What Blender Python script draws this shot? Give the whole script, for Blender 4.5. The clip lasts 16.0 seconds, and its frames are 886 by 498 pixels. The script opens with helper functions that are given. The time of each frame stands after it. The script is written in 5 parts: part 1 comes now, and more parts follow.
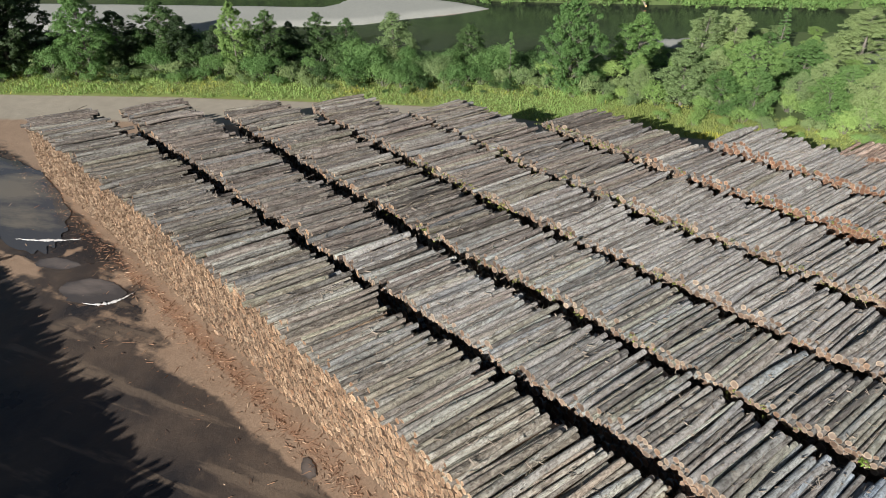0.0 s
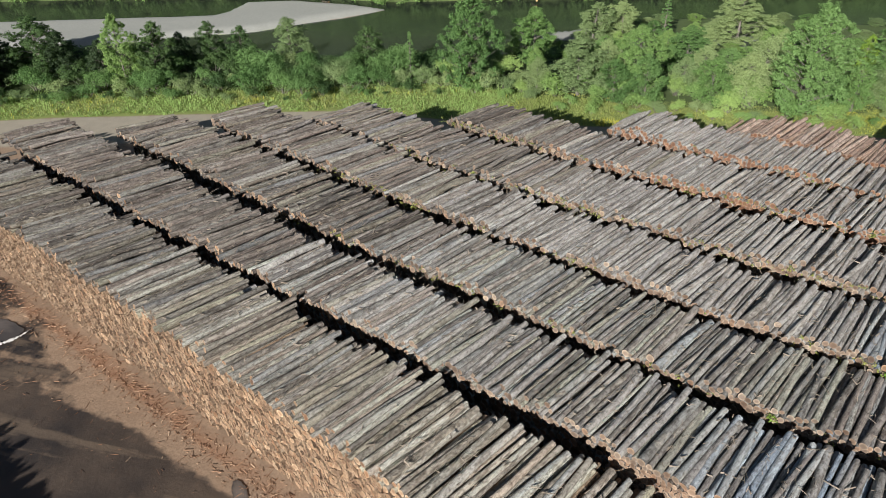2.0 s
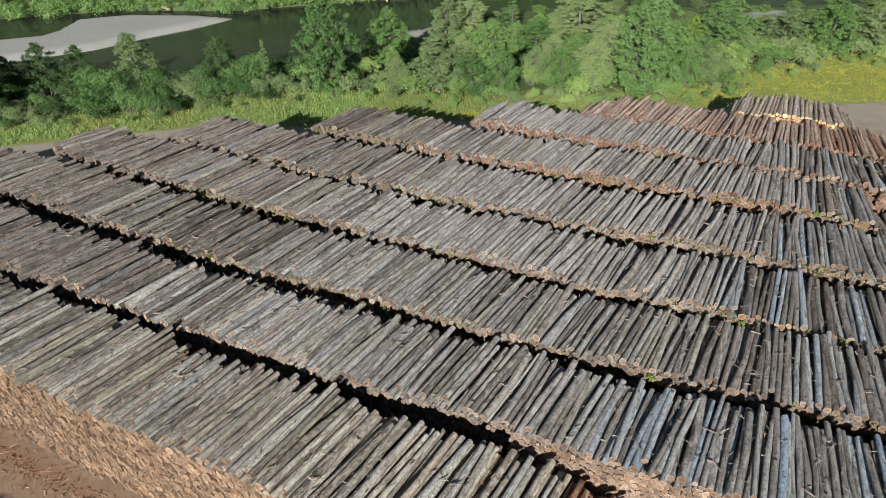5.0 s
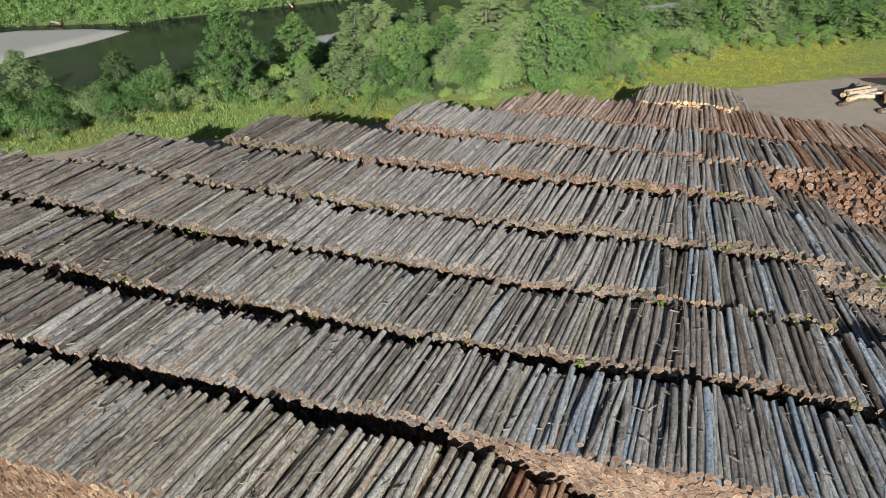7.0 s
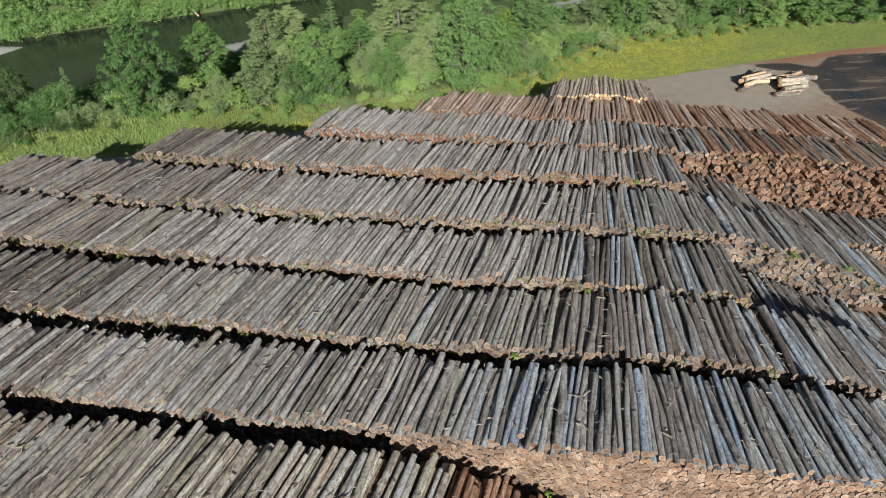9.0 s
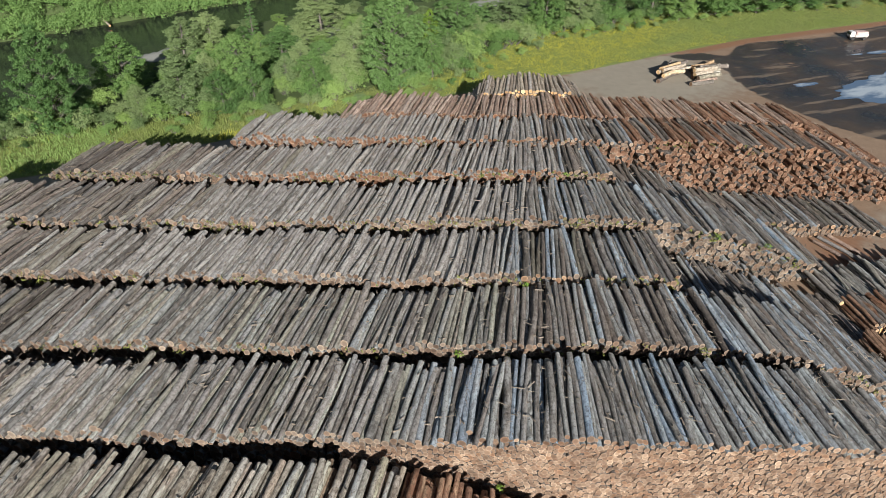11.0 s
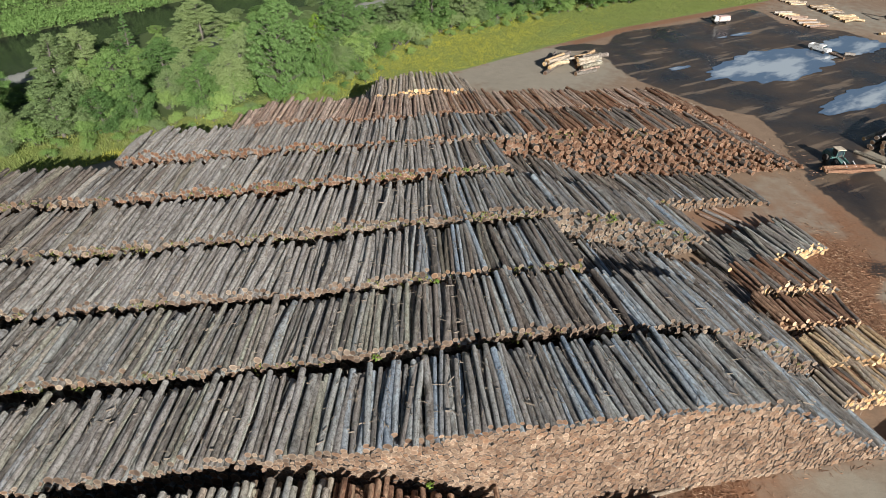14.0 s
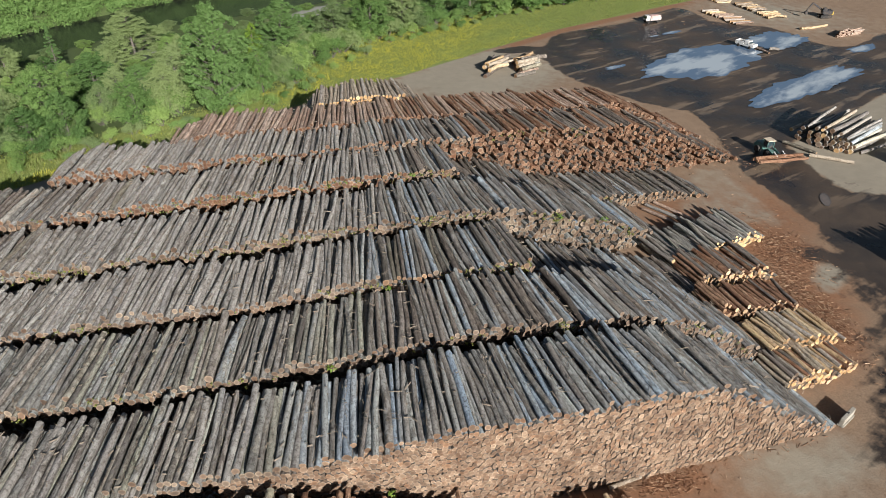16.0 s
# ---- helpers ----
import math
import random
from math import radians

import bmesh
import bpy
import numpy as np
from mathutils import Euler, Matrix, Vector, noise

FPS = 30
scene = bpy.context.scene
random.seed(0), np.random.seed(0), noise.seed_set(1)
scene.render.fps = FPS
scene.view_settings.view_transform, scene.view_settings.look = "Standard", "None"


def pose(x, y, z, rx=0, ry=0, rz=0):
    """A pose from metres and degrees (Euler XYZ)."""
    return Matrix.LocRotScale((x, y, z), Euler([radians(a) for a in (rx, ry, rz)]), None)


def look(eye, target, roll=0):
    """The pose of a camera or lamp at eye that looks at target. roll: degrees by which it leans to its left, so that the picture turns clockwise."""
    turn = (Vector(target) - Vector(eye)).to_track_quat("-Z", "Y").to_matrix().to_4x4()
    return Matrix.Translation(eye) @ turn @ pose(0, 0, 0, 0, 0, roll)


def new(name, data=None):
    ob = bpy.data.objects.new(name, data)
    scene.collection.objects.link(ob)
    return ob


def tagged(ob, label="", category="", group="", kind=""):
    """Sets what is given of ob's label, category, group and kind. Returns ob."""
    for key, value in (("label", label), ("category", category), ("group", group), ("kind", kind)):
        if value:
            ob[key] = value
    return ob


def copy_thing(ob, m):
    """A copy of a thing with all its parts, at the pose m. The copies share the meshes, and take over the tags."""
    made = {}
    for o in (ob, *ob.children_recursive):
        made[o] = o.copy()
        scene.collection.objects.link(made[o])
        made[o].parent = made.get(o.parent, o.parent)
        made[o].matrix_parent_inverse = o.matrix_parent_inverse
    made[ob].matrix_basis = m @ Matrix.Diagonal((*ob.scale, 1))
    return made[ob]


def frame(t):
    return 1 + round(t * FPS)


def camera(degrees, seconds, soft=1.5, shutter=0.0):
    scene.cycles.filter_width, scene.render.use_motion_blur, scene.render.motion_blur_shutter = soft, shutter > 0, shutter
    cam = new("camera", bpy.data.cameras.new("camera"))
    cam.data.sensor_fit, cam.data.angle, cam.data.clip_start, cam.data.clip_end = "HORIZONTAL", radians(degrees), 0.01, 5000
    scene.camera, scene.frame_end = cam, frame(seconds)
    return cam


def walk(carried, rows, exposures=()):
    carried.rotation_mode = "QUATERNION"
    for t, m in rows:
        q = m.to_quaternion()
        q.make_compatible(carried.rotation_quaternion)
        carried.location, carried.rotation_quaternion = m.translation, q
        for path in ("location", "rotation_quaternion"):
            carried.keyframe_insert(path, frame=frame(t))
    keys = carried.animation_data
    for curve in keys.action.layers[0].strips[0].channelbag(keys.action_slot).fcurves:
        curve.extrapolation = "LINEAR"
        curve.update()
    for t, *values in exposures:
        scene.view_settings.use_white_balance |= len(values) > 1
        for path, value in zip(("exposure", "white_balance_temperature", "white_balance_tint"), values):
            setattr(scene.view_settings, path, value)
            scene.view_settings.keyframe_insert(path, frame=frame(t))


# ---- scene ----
# ------------------------------------------------------------------ camera
CAM_H = 40.0
cam = camera(66.2, 16.0, 0.8)
# seconds, turn, tilt, roll
TURN = [(0.0, 0.0, -34.42, 0.12), (0.5, -2.03, -34.40, 0.07), (1.0, -4.02, -34.38, 0.04), (1.5, -6.16, -34.37, 0.0), (2.0, -8.53, -34.35, -0.02),
        (2.5, -10.89, -34.34, -0.01), (3.0, -13.06, -34.33, 0.0), (3.5, -15.1, -34.32, 0.03), (4.0, -17.0, -34.3, 0.04), (5.25, -21.73, -34.23, 0.05),
        (6.5, -26.43, -34.13, 0.06), (7.0, -28.36, -34.08, 0.07), (7.5, -30.47, -34.02, 0.07), (8.0, -32.38, -33.98, 0.08), (8.5, -34.01, -33.95, 0.09),
        (9.0, -35.61, -33.91, 0.08), (10.25, -39.62, -33.85, 0.06), (11.5, -43.59, -33.81, 0.03), (12.0, -45.19, -33.8, 0.01),
        (12.5, -46.74, -33.79, -0.02), (13.0, -48.18, -33.77, -0.05), (13.5, -49.76, -33.76, -0.06), (14.0, -51.3, -33.76, -0.07),
        (14.5, -52.57, -33.74, -0.09), (15.0, -53.85, -33.7, -0.13), (15.5, -55.12, -33.67, -0.16), (16.0, -56.36, -33.34, -0.19)]
AIM = -44.63
EXPOSURE = [(0.0, 0.98, 6360, 10), (4.0, 0.84, 6300, 10), (8.0, 0.78, 6280, 10), (12.0, 0.76, 6380, 10), (16.0, 0.73, 6460, 10)]
walk(cam, [(t, pose(0, 0, CAM_H, 90 + tilt, 0, AIM + turn) @ pose(0, 0, 0, 0, 0, roll)) for t, turn, tilt, roll in TURN], EXPOSURE)

# ------------------------------------------------------------------ light
SUN_EL, SUN_AZ = 21.7, -102.0        # azimuth clockwise from +y
world = bpy.data.worlds.new("sky")
scene.world = world
world.use_nodes = True
sky = world.node_tree.nodes.new("ShaderNodeTexSky")
sky.sky_type, sky.sun_disc = "NISHITA", False
sky.sun_elevation, sky.sun_rotation = radians(SUN_EL), radians(SUN_AZ)
back = world.node_tree.nodes["Background"]
world.node_tree.links.new(sky.outputs[0], back.inputs[0])
back.inputs[1].default_value = 0.032
sun = new("sun", bpy.data.lights.new("sun", "SUN"))
sun.data.energy, sun.data.angle, sun.data.color = 5.0, radians(0.53), (1.0, 0.965, 0.91)
sun_dir = Vector((math.sin(radians(SUN_AZ)) * math.cos(radians(SUN_EL)), math.cos(radians(SUN_AZ)) * math.cos(radians(SUN_EL)),
                  math.sin(radians(SUN_EL))))
sun.matrix_world = look(sun_dir * 300, (0, 0, 0))


# ------------------------------------------------------------------ materials
class Nodes:
    """A small builder for node materials."""

    def __init__(self, name):
        self.mat = bpy.data.materials.new(name)
        self.mat.use_nodes = True
        self.t = self.mat.node_tree
        self.bsdf = self.t.nodes["Principled BSDF"]
        self.out = self.t.nodes["Material Output"]

    def add(self, kind, **inputs):
        n = self.t.nodes.new("ShaderNode" + kind)
        for k, v in inputs.items():
            self.put(n.inputs[k.replace("_", " ")], v)
        return n

    def put(self, socket, v):
        if isinstance(v, bpy.types.NodeSocket):
            self.t.links.new(v, socket)
        elif isinstance(v, (tuple, list)) and len(v) == 3 and socket.type == "RGBA":
            socket.default_value = (*v, 1)
        else:
            socket.default_value = v

    def math(self, op, a, b=0.0, clamp=False):
        n = self.t.nodes.new("ShaderNodeMath")
        n.operation, n.use_clamp = op, clamp
        self.put(n.inputs[0], a), self.put(n.inputs[1], b)
        return n.outputs[0]

    def mix(self, f, a, b, blend="MIX"):
        n = self.t.nodes.new("ShaderNodeMix")
        n.data_type, n.blend_type = "RGBA", blend
        self.put(n.inputs[0], f), self.put(n.inputs[6], a), self.put(n.inputs[7], b)
        return n.outputs[2]

    def ramp(self, f, stops, mode="LINEAR"):
        n = self.t.nodes.new("ShaderNodeValToRGB")
        n.color_ramp.interpolation = mode
        e = n.color_ramp.elements
        while len(e) < len(stops):
            e.new(0.5)
        for s, (p, c) in zip(e, stops):
            s.position, s.color = p, ((*c, 1) if isinstance(c, tuple) else (c, c, c, 1))
        self.put(n.inputs[0], f)
        return n.outputs[0]

    def noise(self, vec, scale, detail=3.0, rough=0.55, kind="Fac"):
        n = self.add("TexNoise", Scale=scale, Detail=detail, Roughness=rough)
        if vec is not None:
            self.put(n.inputs["Vector"], vec)
        return n.outputs[kind]

    def place(self):
        return self.t.nodes.new("ShaderNodeNewGeometry").outputs["Position"]

    def attr(self, name):
        n = self.t.nodes.new("ShaderNodeAttribute")
        n.attribute_name = name
        return n.outputs["Fac"]

    def rnd(self):
        """One number a piece, whether it is an object of its own or an island of a joined mesh."""
        o = self.t.nodes.new("ShaderNodeObjectInfo").outputs["Random"]
        g = self.t.nodes.new("ShaderNodeNewGeometry").outputs["Random Per Island"]
        return self.math("FRACT", self.math("ADD", o, g))

    def bump(self, h, strength, dist):
        n = self.add("Bump", Strength=strength, Distance=dist, Height=h)
        self.put(self.bsdf.inputs["Normal"], n.outputs[0])

    def done(self, color, rough=0.8, spec=0.3, metal=0.0):
        self.put(self.bsdf.inputs["Base Color"], color)
        self.put(self.bsdf.inputs["Roughness"], rough)
        self.put(self.bsdf.inputs["Specular IOR Level"], spec)
        self.put(self.bsdf.inputs["Metallic"], metal)
        return self.mat


def bark(name, palette, strip):
    """Bark along a log: palette by log, knobbly plates, short cracks, long weathering streaks, peeled patches of colour strip."""
    m = Nodes(name)
    uv = m.t.nodes.new("ShaderNodeUVMap").outputs[0]
    r = m.rnd()
    off = m.add("CombineXYZ", X=m.math("MULTIPLY", r, 37.0), Y=m.math("MULTIPLY", r, 91.0), Z=m.math("MULTIPLY", r, 13.0))
    v = m.add("VectorMath", Vector=uv)
    v.operation = "ADD"
    m.put(v.inputs[1], off.outputs[0])

    def layer(around, along, scale, detail, rough):
        st = m.add("Mapping", Vector=v.outputs[0])
        st.inputs["Scale"].default_value = (around, along, 1.0)
        return m.noise(st.outputs[0], scale, detail, rough)
    streak, patch = layer(5.0, 0.55, 1.6, 4.0, 0.6), layer(2.4, 0.6, 1.0, 3.0, 0.6)
    knob, fine = layer(3.2, 2.6, 2.0, 4.0, 0.7), layer(9.0, 7.0, 2.0, 4.0, 0.75)
    base = m.ramp(r, palette)
    area = m.noise(m.place(), 0.12, 2.0)
    col = m.mix(m.ramp(area, [(0.45, 0.0), (0.75, 0.25)]), base, (0.18, 0.15, 0.125))
    col = m.mix(m.ramp(streak, [(0.36, 0.75), (0.52, 0.0)]), col, m.mix(1.0, col, (0.50, 0.46, 0.43), "MULTIPLY"))
    col = m.mix(m.ramp(patch, [(0.55, 0.0), (0.64, 0.4)]), col, strip)
    col = m.mix(m.ramp(knob, [(0.36, 0.75), (0.50, 0.0)]), col, m.mix(1.0, col, (0.36, 0.33, 0.31), "MULTIPLY"))
    col = m.mix(m.ramp(knob, [(0.56, 0.0), (0.70, 0.5)]), col, m.mix(1.0, col, (1.5, 1.48, 1.42), "MULTIPLY"))
    col = m.mix(m.ramp(fine, [(0.34, 0.8), (0.46, 0.0)]), col, (0.045, 0.037, 0.032))
    peel = m.ramp(layer(2.2, 1.2, 1.1, 4.0, 0.7), [(0.50, 0.0), (0.54, 0.7)])
    some = m.ramp(m.math("FRACT", m.math("MULTIPLY", r, 7.3)), [(0.35, 0.0), (0.75, 1.0)])
    col = m.mix(m.math("MULTIPLY", peel, some), col, m.mix(1.0, col, (0.45, 0.42, 0.40), "MULTIPLY"))
    h = m.math("ADD", m.math("MULTIPLY", knob, 1.0), m.math("MULTIPLY", fine, 0.6))
    m.bump(h, 1.0, 0.07)
    return m.done(col, 0.85, 0.2)


def cut_wood(name, heart, sap, rim):
    """Sawn log ends: dark heart, lighter sapwood, pale rim of inner bark."""
    m = Nodes(name)
    uv = m.t.nodes.new("ShaderNodeUVMap").outputs[0]
    ln = m.add("VectorMath", Vector=uv)
    ln.operation = "LENGTH"
    d = ln.outputs["Value"]
    r = m.rnd()
    off = m.add("CombineXYZ", X=m.math("MULTIPLY", r, 53.0), Y=m.math("MULTIPLY", r, 17.0), Z=0.0)
    v = m.add("VectorMath", Vector=uv)
    v.operation = "ADD"
    m.put(v.inputs[1], off.outputs[0])
    wob = m.noise(v.outputs[0], 1.6, 3.0)
    dd = m.math("ADD", d, m.math("MULTIPLY", m.math("SUBTRACT", wob, 0.5), 0.22))
    col = m.ramp(dd, [(0.0, heart), (0.45, heart), (0.76, sap), (0.84, rim), (0.89, rim), (0.94, (0.06, 0.045, 0.035))])
    col = m.mix(1.0, col, m.ramp(r, [(0.0, (0.42, 0.38, 0.36)), (0.14, (1.0, 0.94, 0.88)), (0.28, (0.60, 0.50, 0.44)), (0.42, (1.30, 1.28, 1.22)), (0.54, (0.70, 0.68, 0.66)), (0.66, (1.0, 0.80, 0.66)), (0.78, (0.50, 0.45, 0.42)), (0.9, (1.4, 1.36, 1.28)), (1.0, (0.85, 0.74, 0.66))]), "MULTIPLY")
    col = m.mix(1.0, col, m.ramp(m.noise(m.place(), 0.55, 2.0), [(0.36, (0.70, 0.66, 0.64)), (0.5, (0.96, 0.94, 0.92)), (0.64, (1.16, 1.15, 1.12))]), "MULTIPLY")
    ring = m.add("TexWave", Scale=1.2, Distortion=3.0, Vector=v.outputs[0])
    col = m.mix(m.math("MULTIPLY", ring.outputs["Fac"], 0.12), col, (0.2, 0.12, 0.07))
    crack = m.noise(v.outputs[0], 5.0, 4.0, 0.7)
    col = m.mix(m.ramp(crack, [(0.32, 0.7), (0.45, 0.0)]), col, (0.07, 0.045, 0.03))
    m.bump(crack, 0.5, 0.02)
    return m.done(col, 0.8, 0.2)


OLD = [(0.0, (0.14, 0.12, 0.105)), (0.12, (0.36, 0.335, 0.30)), (0.24, (0.22, 0.19, 0.165)), (0.36, (0.41, 0.385, 0.30)), (0.46, (0.33, 0.265, 0.225)), (0.56, (0.45, 0.43, 0.39)),
       (0.68, (0.18, 0.16, 0.145)), (0.78, (0.37, 0.31, 0.265)), (0.88, (0.31, 0.31, 0.31)), (1.0, (0.53, 0.50, 0.42))]
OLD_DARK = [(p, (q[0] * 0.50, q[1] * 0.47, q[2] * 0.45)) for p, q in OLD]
# Grey bark, lifted to hold the hazy glow opposite the sun.
MIST = [(0.0, (0.30, 0.283, 0.26)), (0.2, (0.46, 0.443, 0.414)), (0.4, (0.37, 0.34, 0.31)), (0.6, (0.50, 0.485, 0.45)), (0.8, (0.33, 0.315, 0.303)), (1.0, (0.48, 0.45, 0.40))]
OLD_SLATE = [(p, tuple(c * 0.74 for c in q)) for p, q in OLD]
OLD_BROWN = [(0.0, (0.12, 0.10, 0.088)), (0.3, (0.25, 0.215, 0.187)), (0.55, (0.165, 0.14, 0.124)), (0.8, (0.32, 0.28, 0.245)), (1.0, (0.225, 0.205, 0.188))]
BLUE = [(0.0, (0.15, 0.13, 0.115)), (0.14, (0.29, 0.255, 0.225)), (0.26, (0.19, 0.16, 0.142)), (0.33, (0.33, 0.37, 0.41)), (0.38, (0.38, 0.365, 0.335)), (0.48, (0.20, 0.165, 0.145)), (0.58, (0.33, 0.325, 0.31)),
        (0.68, (0.17, 0.152, 0.142)), (0.79, (0.42, 0.45, 0.475)), (0.84, (0.27, 0.32, 0.38)), (0.91, (0.20, 0.175, 0.158)), (1.0, (0.42, 0.41, 0.38))]
# Red-brown bark, paled for the same glow over the far deck.
RED = [(0.0, (0.28, 0.19, 0.15)), (0.3, (0.50, 0.36, 0.28)), (0.55, (0.40, 0.30, 0.24)), (0.8, (0.60, 0.45, 0.36)), (1.0, (0.49, 0.40, 0.34))]
TAN = [(0.0, (0.15, 0.10, 0.068)), (0.4, (0.30, 0.215, 0.145)), (0.7, (0.22, 0.15, 0.10)), (1.0, (0.38, 0.285, 0.20))]
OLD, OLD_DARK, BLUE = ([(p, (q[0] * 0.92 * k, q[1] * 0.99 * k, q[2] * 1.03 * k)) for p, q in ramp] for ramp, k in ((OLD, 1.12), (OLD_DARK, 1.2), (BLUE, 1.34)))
BARK_TAN = bark("bark_stripped_tan", TAN, (0.50, 0.39, 0.27))
BARK_OLD = bark("bark_weathered", OLD, (0.50, 0.46, 0.38))
BARK_BLUE = bark("bark_blue_grey", BLUE, (0.43, 0.43, 0.42))
BARK_RED = bark("bark_fresh", RED, (0.46, 0.30, 0.19))
PEELED = [(0.0, (0.46, 0.28, 0.15)), (0.3, (0.70, 0.52, 0.31)), (0.55, (0.56, 0.38, 0.22)), (0.75, (0.78, 0.62, 0.41)), (1.0, (0.62, 0.44, 0.27))]
PALE = [(0.0, (0.32, 0.25, 0.19)), (0.3, (0.58, 0.50, 0.39)), (0.6, (0.40, 0.33, 0.26)), (1.0, (0.52, 0.48, 0.44))]
RUST = [(0.0, (0.17, 0.085, 0.05)), (0.4, (0.36, 0.19, 0.115)), (0.7, (0.27, 0.145, 0.09)), (1.0, (0.48, 0.29, 0.185))]
BARK_RUST = bark("bark_rust_red", RUST, (0.56, 0.40, 0.26))
BARK_PEELED = bark("wood_peeled", PEELED, (0.70, 0.54, 0.33))
BARK_PALE = bark("wood_pale", PALE, (0.55, 0.50, 0.42))
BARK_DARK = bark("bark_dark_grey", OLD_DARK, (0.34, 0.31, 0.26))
BARK_WARM = bark("bark_beige_grey", [(p, (q[0] * 0.98, q[1] * 0.93, q[2] * 0.87)) for p, q in OLD], (0.50, 0.44, 0.34))
BARK_BEIGE = bark("bark_light_beige", [(p, (q[0] * 1.32, q[1] * 1.25, q[2] * 1.14)) for p, q in OLD], (0.54, 0.48, 0.38))
BARK_MIST = bark("bark_grey_glow_lifted", MIST, (0.46, 0.44, 0.40))
BARK_SLATE = bark("bark_slate_grey", OLD_SLATE, (0.36, 0.34, 0.30))
BARK_BROWN = bark("bark_brown_grey", OLD_BROWN, (0.33, 0.28, 0.23))
CUT_TAN = cut_wood("cut_end_tan", (0.19, 0.13, 0.088), (0.265, 0.19, 0.13), (0.46, 0.35, 0.25))
CUT_GREY = cut_wood("cut_end_grey", (0.12, 0.098, 0.08), (0.17, 0.142, 0.115), (0.36, 0.31, 0.25))
CUT_OLD = cut_wood("cut_end_weathered", (0.145, 0.117, 0.097), (0.195, 0.162, 0.134), (0.36, 0.30, 0.24))
CUT_PINK = cut_wood("cut_end_pinkish", (0.20, 0.148, 0.112), (0.25, 0.19, 0.147), (0.43, 0.345, 0.27))
CUT_RED = cut_wood("cut_end_fresh", (0.135, 0.078, 0.054), (0.185, 0.115, 0.082), (0.35, 0.26, 0.19))
CUT_PALE = cut_wood("cut_end_fresh_pale", (0.46, 0.33, 0.21), (0.55, 0.42, 0.29), (0.64, 0.51, 0.38))
CUT_YELLOW = cut_wood("cut_end_pale", (0.52, 0.36, 0.19), (0.62, 0.46, 0.27), (0.70, 0.55, 0.36))
_l = Nodes("branch_litter")
LITTER = _l.done(_l.mix(0.8, _l.ramp(_l.rnd(), [(0.0, (0.05, 0.04, 0.032)), (0.55, (0.12, 0.09, 0.068)), (0.85, (0.20, 0.165, 0.13)), (1.0, (0.36, 0.31, 0.25))]), _l.mix(_l.noise(_l.place(), 9.0), (0.1, 0.08, 0.06), (0.4, 0.33, 0.26))), 0.85)


def ground_material():
    m = Nodes("yard_ground")
    p = m.place()
    n_big, n_mid, n_fine = m.noise(p, 0.11, 4.0), m.noise(p, 0.55, 5.0, 0.6), m.noise(p, 6.0, 5.0, 0.7)
    dirt = m.mix(n_mid, (0.19, 0.125, 0.082), (0.345, 0.248, 0.168))
    dirt = m.mix(m.ramp(n_fine, [(0.35, 0.5), (0.6, 0.0)]), dirt, (0.13, 0.085, 0.06))

    def edge(name, soft=0.1, wob=0.55):
        a = m.math("ADD", m.attr(name), m.math("MULTIPLY", m.math("SUBTRACT", n_mid, 0.5), wob))
        return m.ramp(a, [(0.5 - soft, 0.0), (0.5 + soft, 1.0)])
    chips = m.mix(m.noise(p, 3.5, 5.0, 0.75), (0.105, 0.052, 0.031), (0.36, 0.19, 0.105))
    col = m.mix(edge("debris", 0.2), dirt, chips)
    sand = m.mix(n_mid, (0.225, 0.196, 0.152), (0.33, 0.29, 0.226))
    col = m.mix(edge("sand", 0.15), col, sand)
    mud = m.mix(m.ramp(n_big, [(0.35, 0.0), (0.65, 1.0)]), (0.022, 0.020, 0.020), (0.078, 0.058, 0.044))
    mud = m.mix(m.ramp(n_mid, [(0.58, 0.0), (0.72, 0.5)]), mud, (0.10, 0.073, 0.053))
    mp = m.add("Mapping", Vector=p)
    mp.vector_type = "TEXTURE"
    mp.inputs["Rotation"].default_value = (0, 0, radians(-67))
    mp.inputs["Scale"].default_value = (14.0, 2.3, 1.0)
    lanes = m.noise(mp.outputs[0], 1.0, 5.0, 0.6)
    mud = m.mix(m.math("MULTIPLY", m.attr("tracks"), m.ramp(lanes, [(0.55, 0.0), (0.61, 0.62)])), mud, (0.23, 0.17, 0.118))
    shore = m.math("ADD", m.math("MULTIPLY", m.math("SUBTRACT", n_mid, 0.5), 0.7), m.math("MULTIPLY", m.math("SUBTRACT", lanes, 0.5), 0.8))
    wet = m.ramp(m.math("ADD", m.attr("wet"), shore), [(0.42, 0.0), (0.58, 1.0)])
    col = m.mix(wet, col, mud)
    soil = m.mix(m.math("MULTIPLY", n_fine, n_mid), (0.13, 0.17, 0.04), (0.33, 0.37, 0.12))
    col = m.mix(edge("grass", 0.08, 0.25), col, soil)
    col = m.mix(edge("forest", 0.1, 0.2), col, m.mix(n_mid, (0.045, 0.070, 0.022), (0.085, 0.115, 0.04)))
    stones = m.mix(m.noise(p, 2.0, 5.0, 0.7), (0.225, 0.225, 0.20), (0.335, 0.335, 0.30))
    col = m.mix(edge("gravel", 0.08, 0.3), col, stones)
    m.bump(m.math("ADD", n_mid, m.math("MULTIPLY", n_fine, 0.3)), 0.5, 0.15)
    return m.done(col, m.mix(wet, (0.9, 0.9, 0.9), m.ramp(n_big, [(0.35, 0.22), (0.6, 0.5)])), 0.28)


def water_material(name, color, rough=0.04, wave=0.6, bump=0.15):
    m = Nodes(name)
    p = m.place()
    m.bump(m.noise(p, wave, 3.0), bump, 0.1)
    return m.done(m.mix(m.noise(p, 0.05, 3.0), color, tuple(c * 1.5 for c in color)), rough, 0.5)


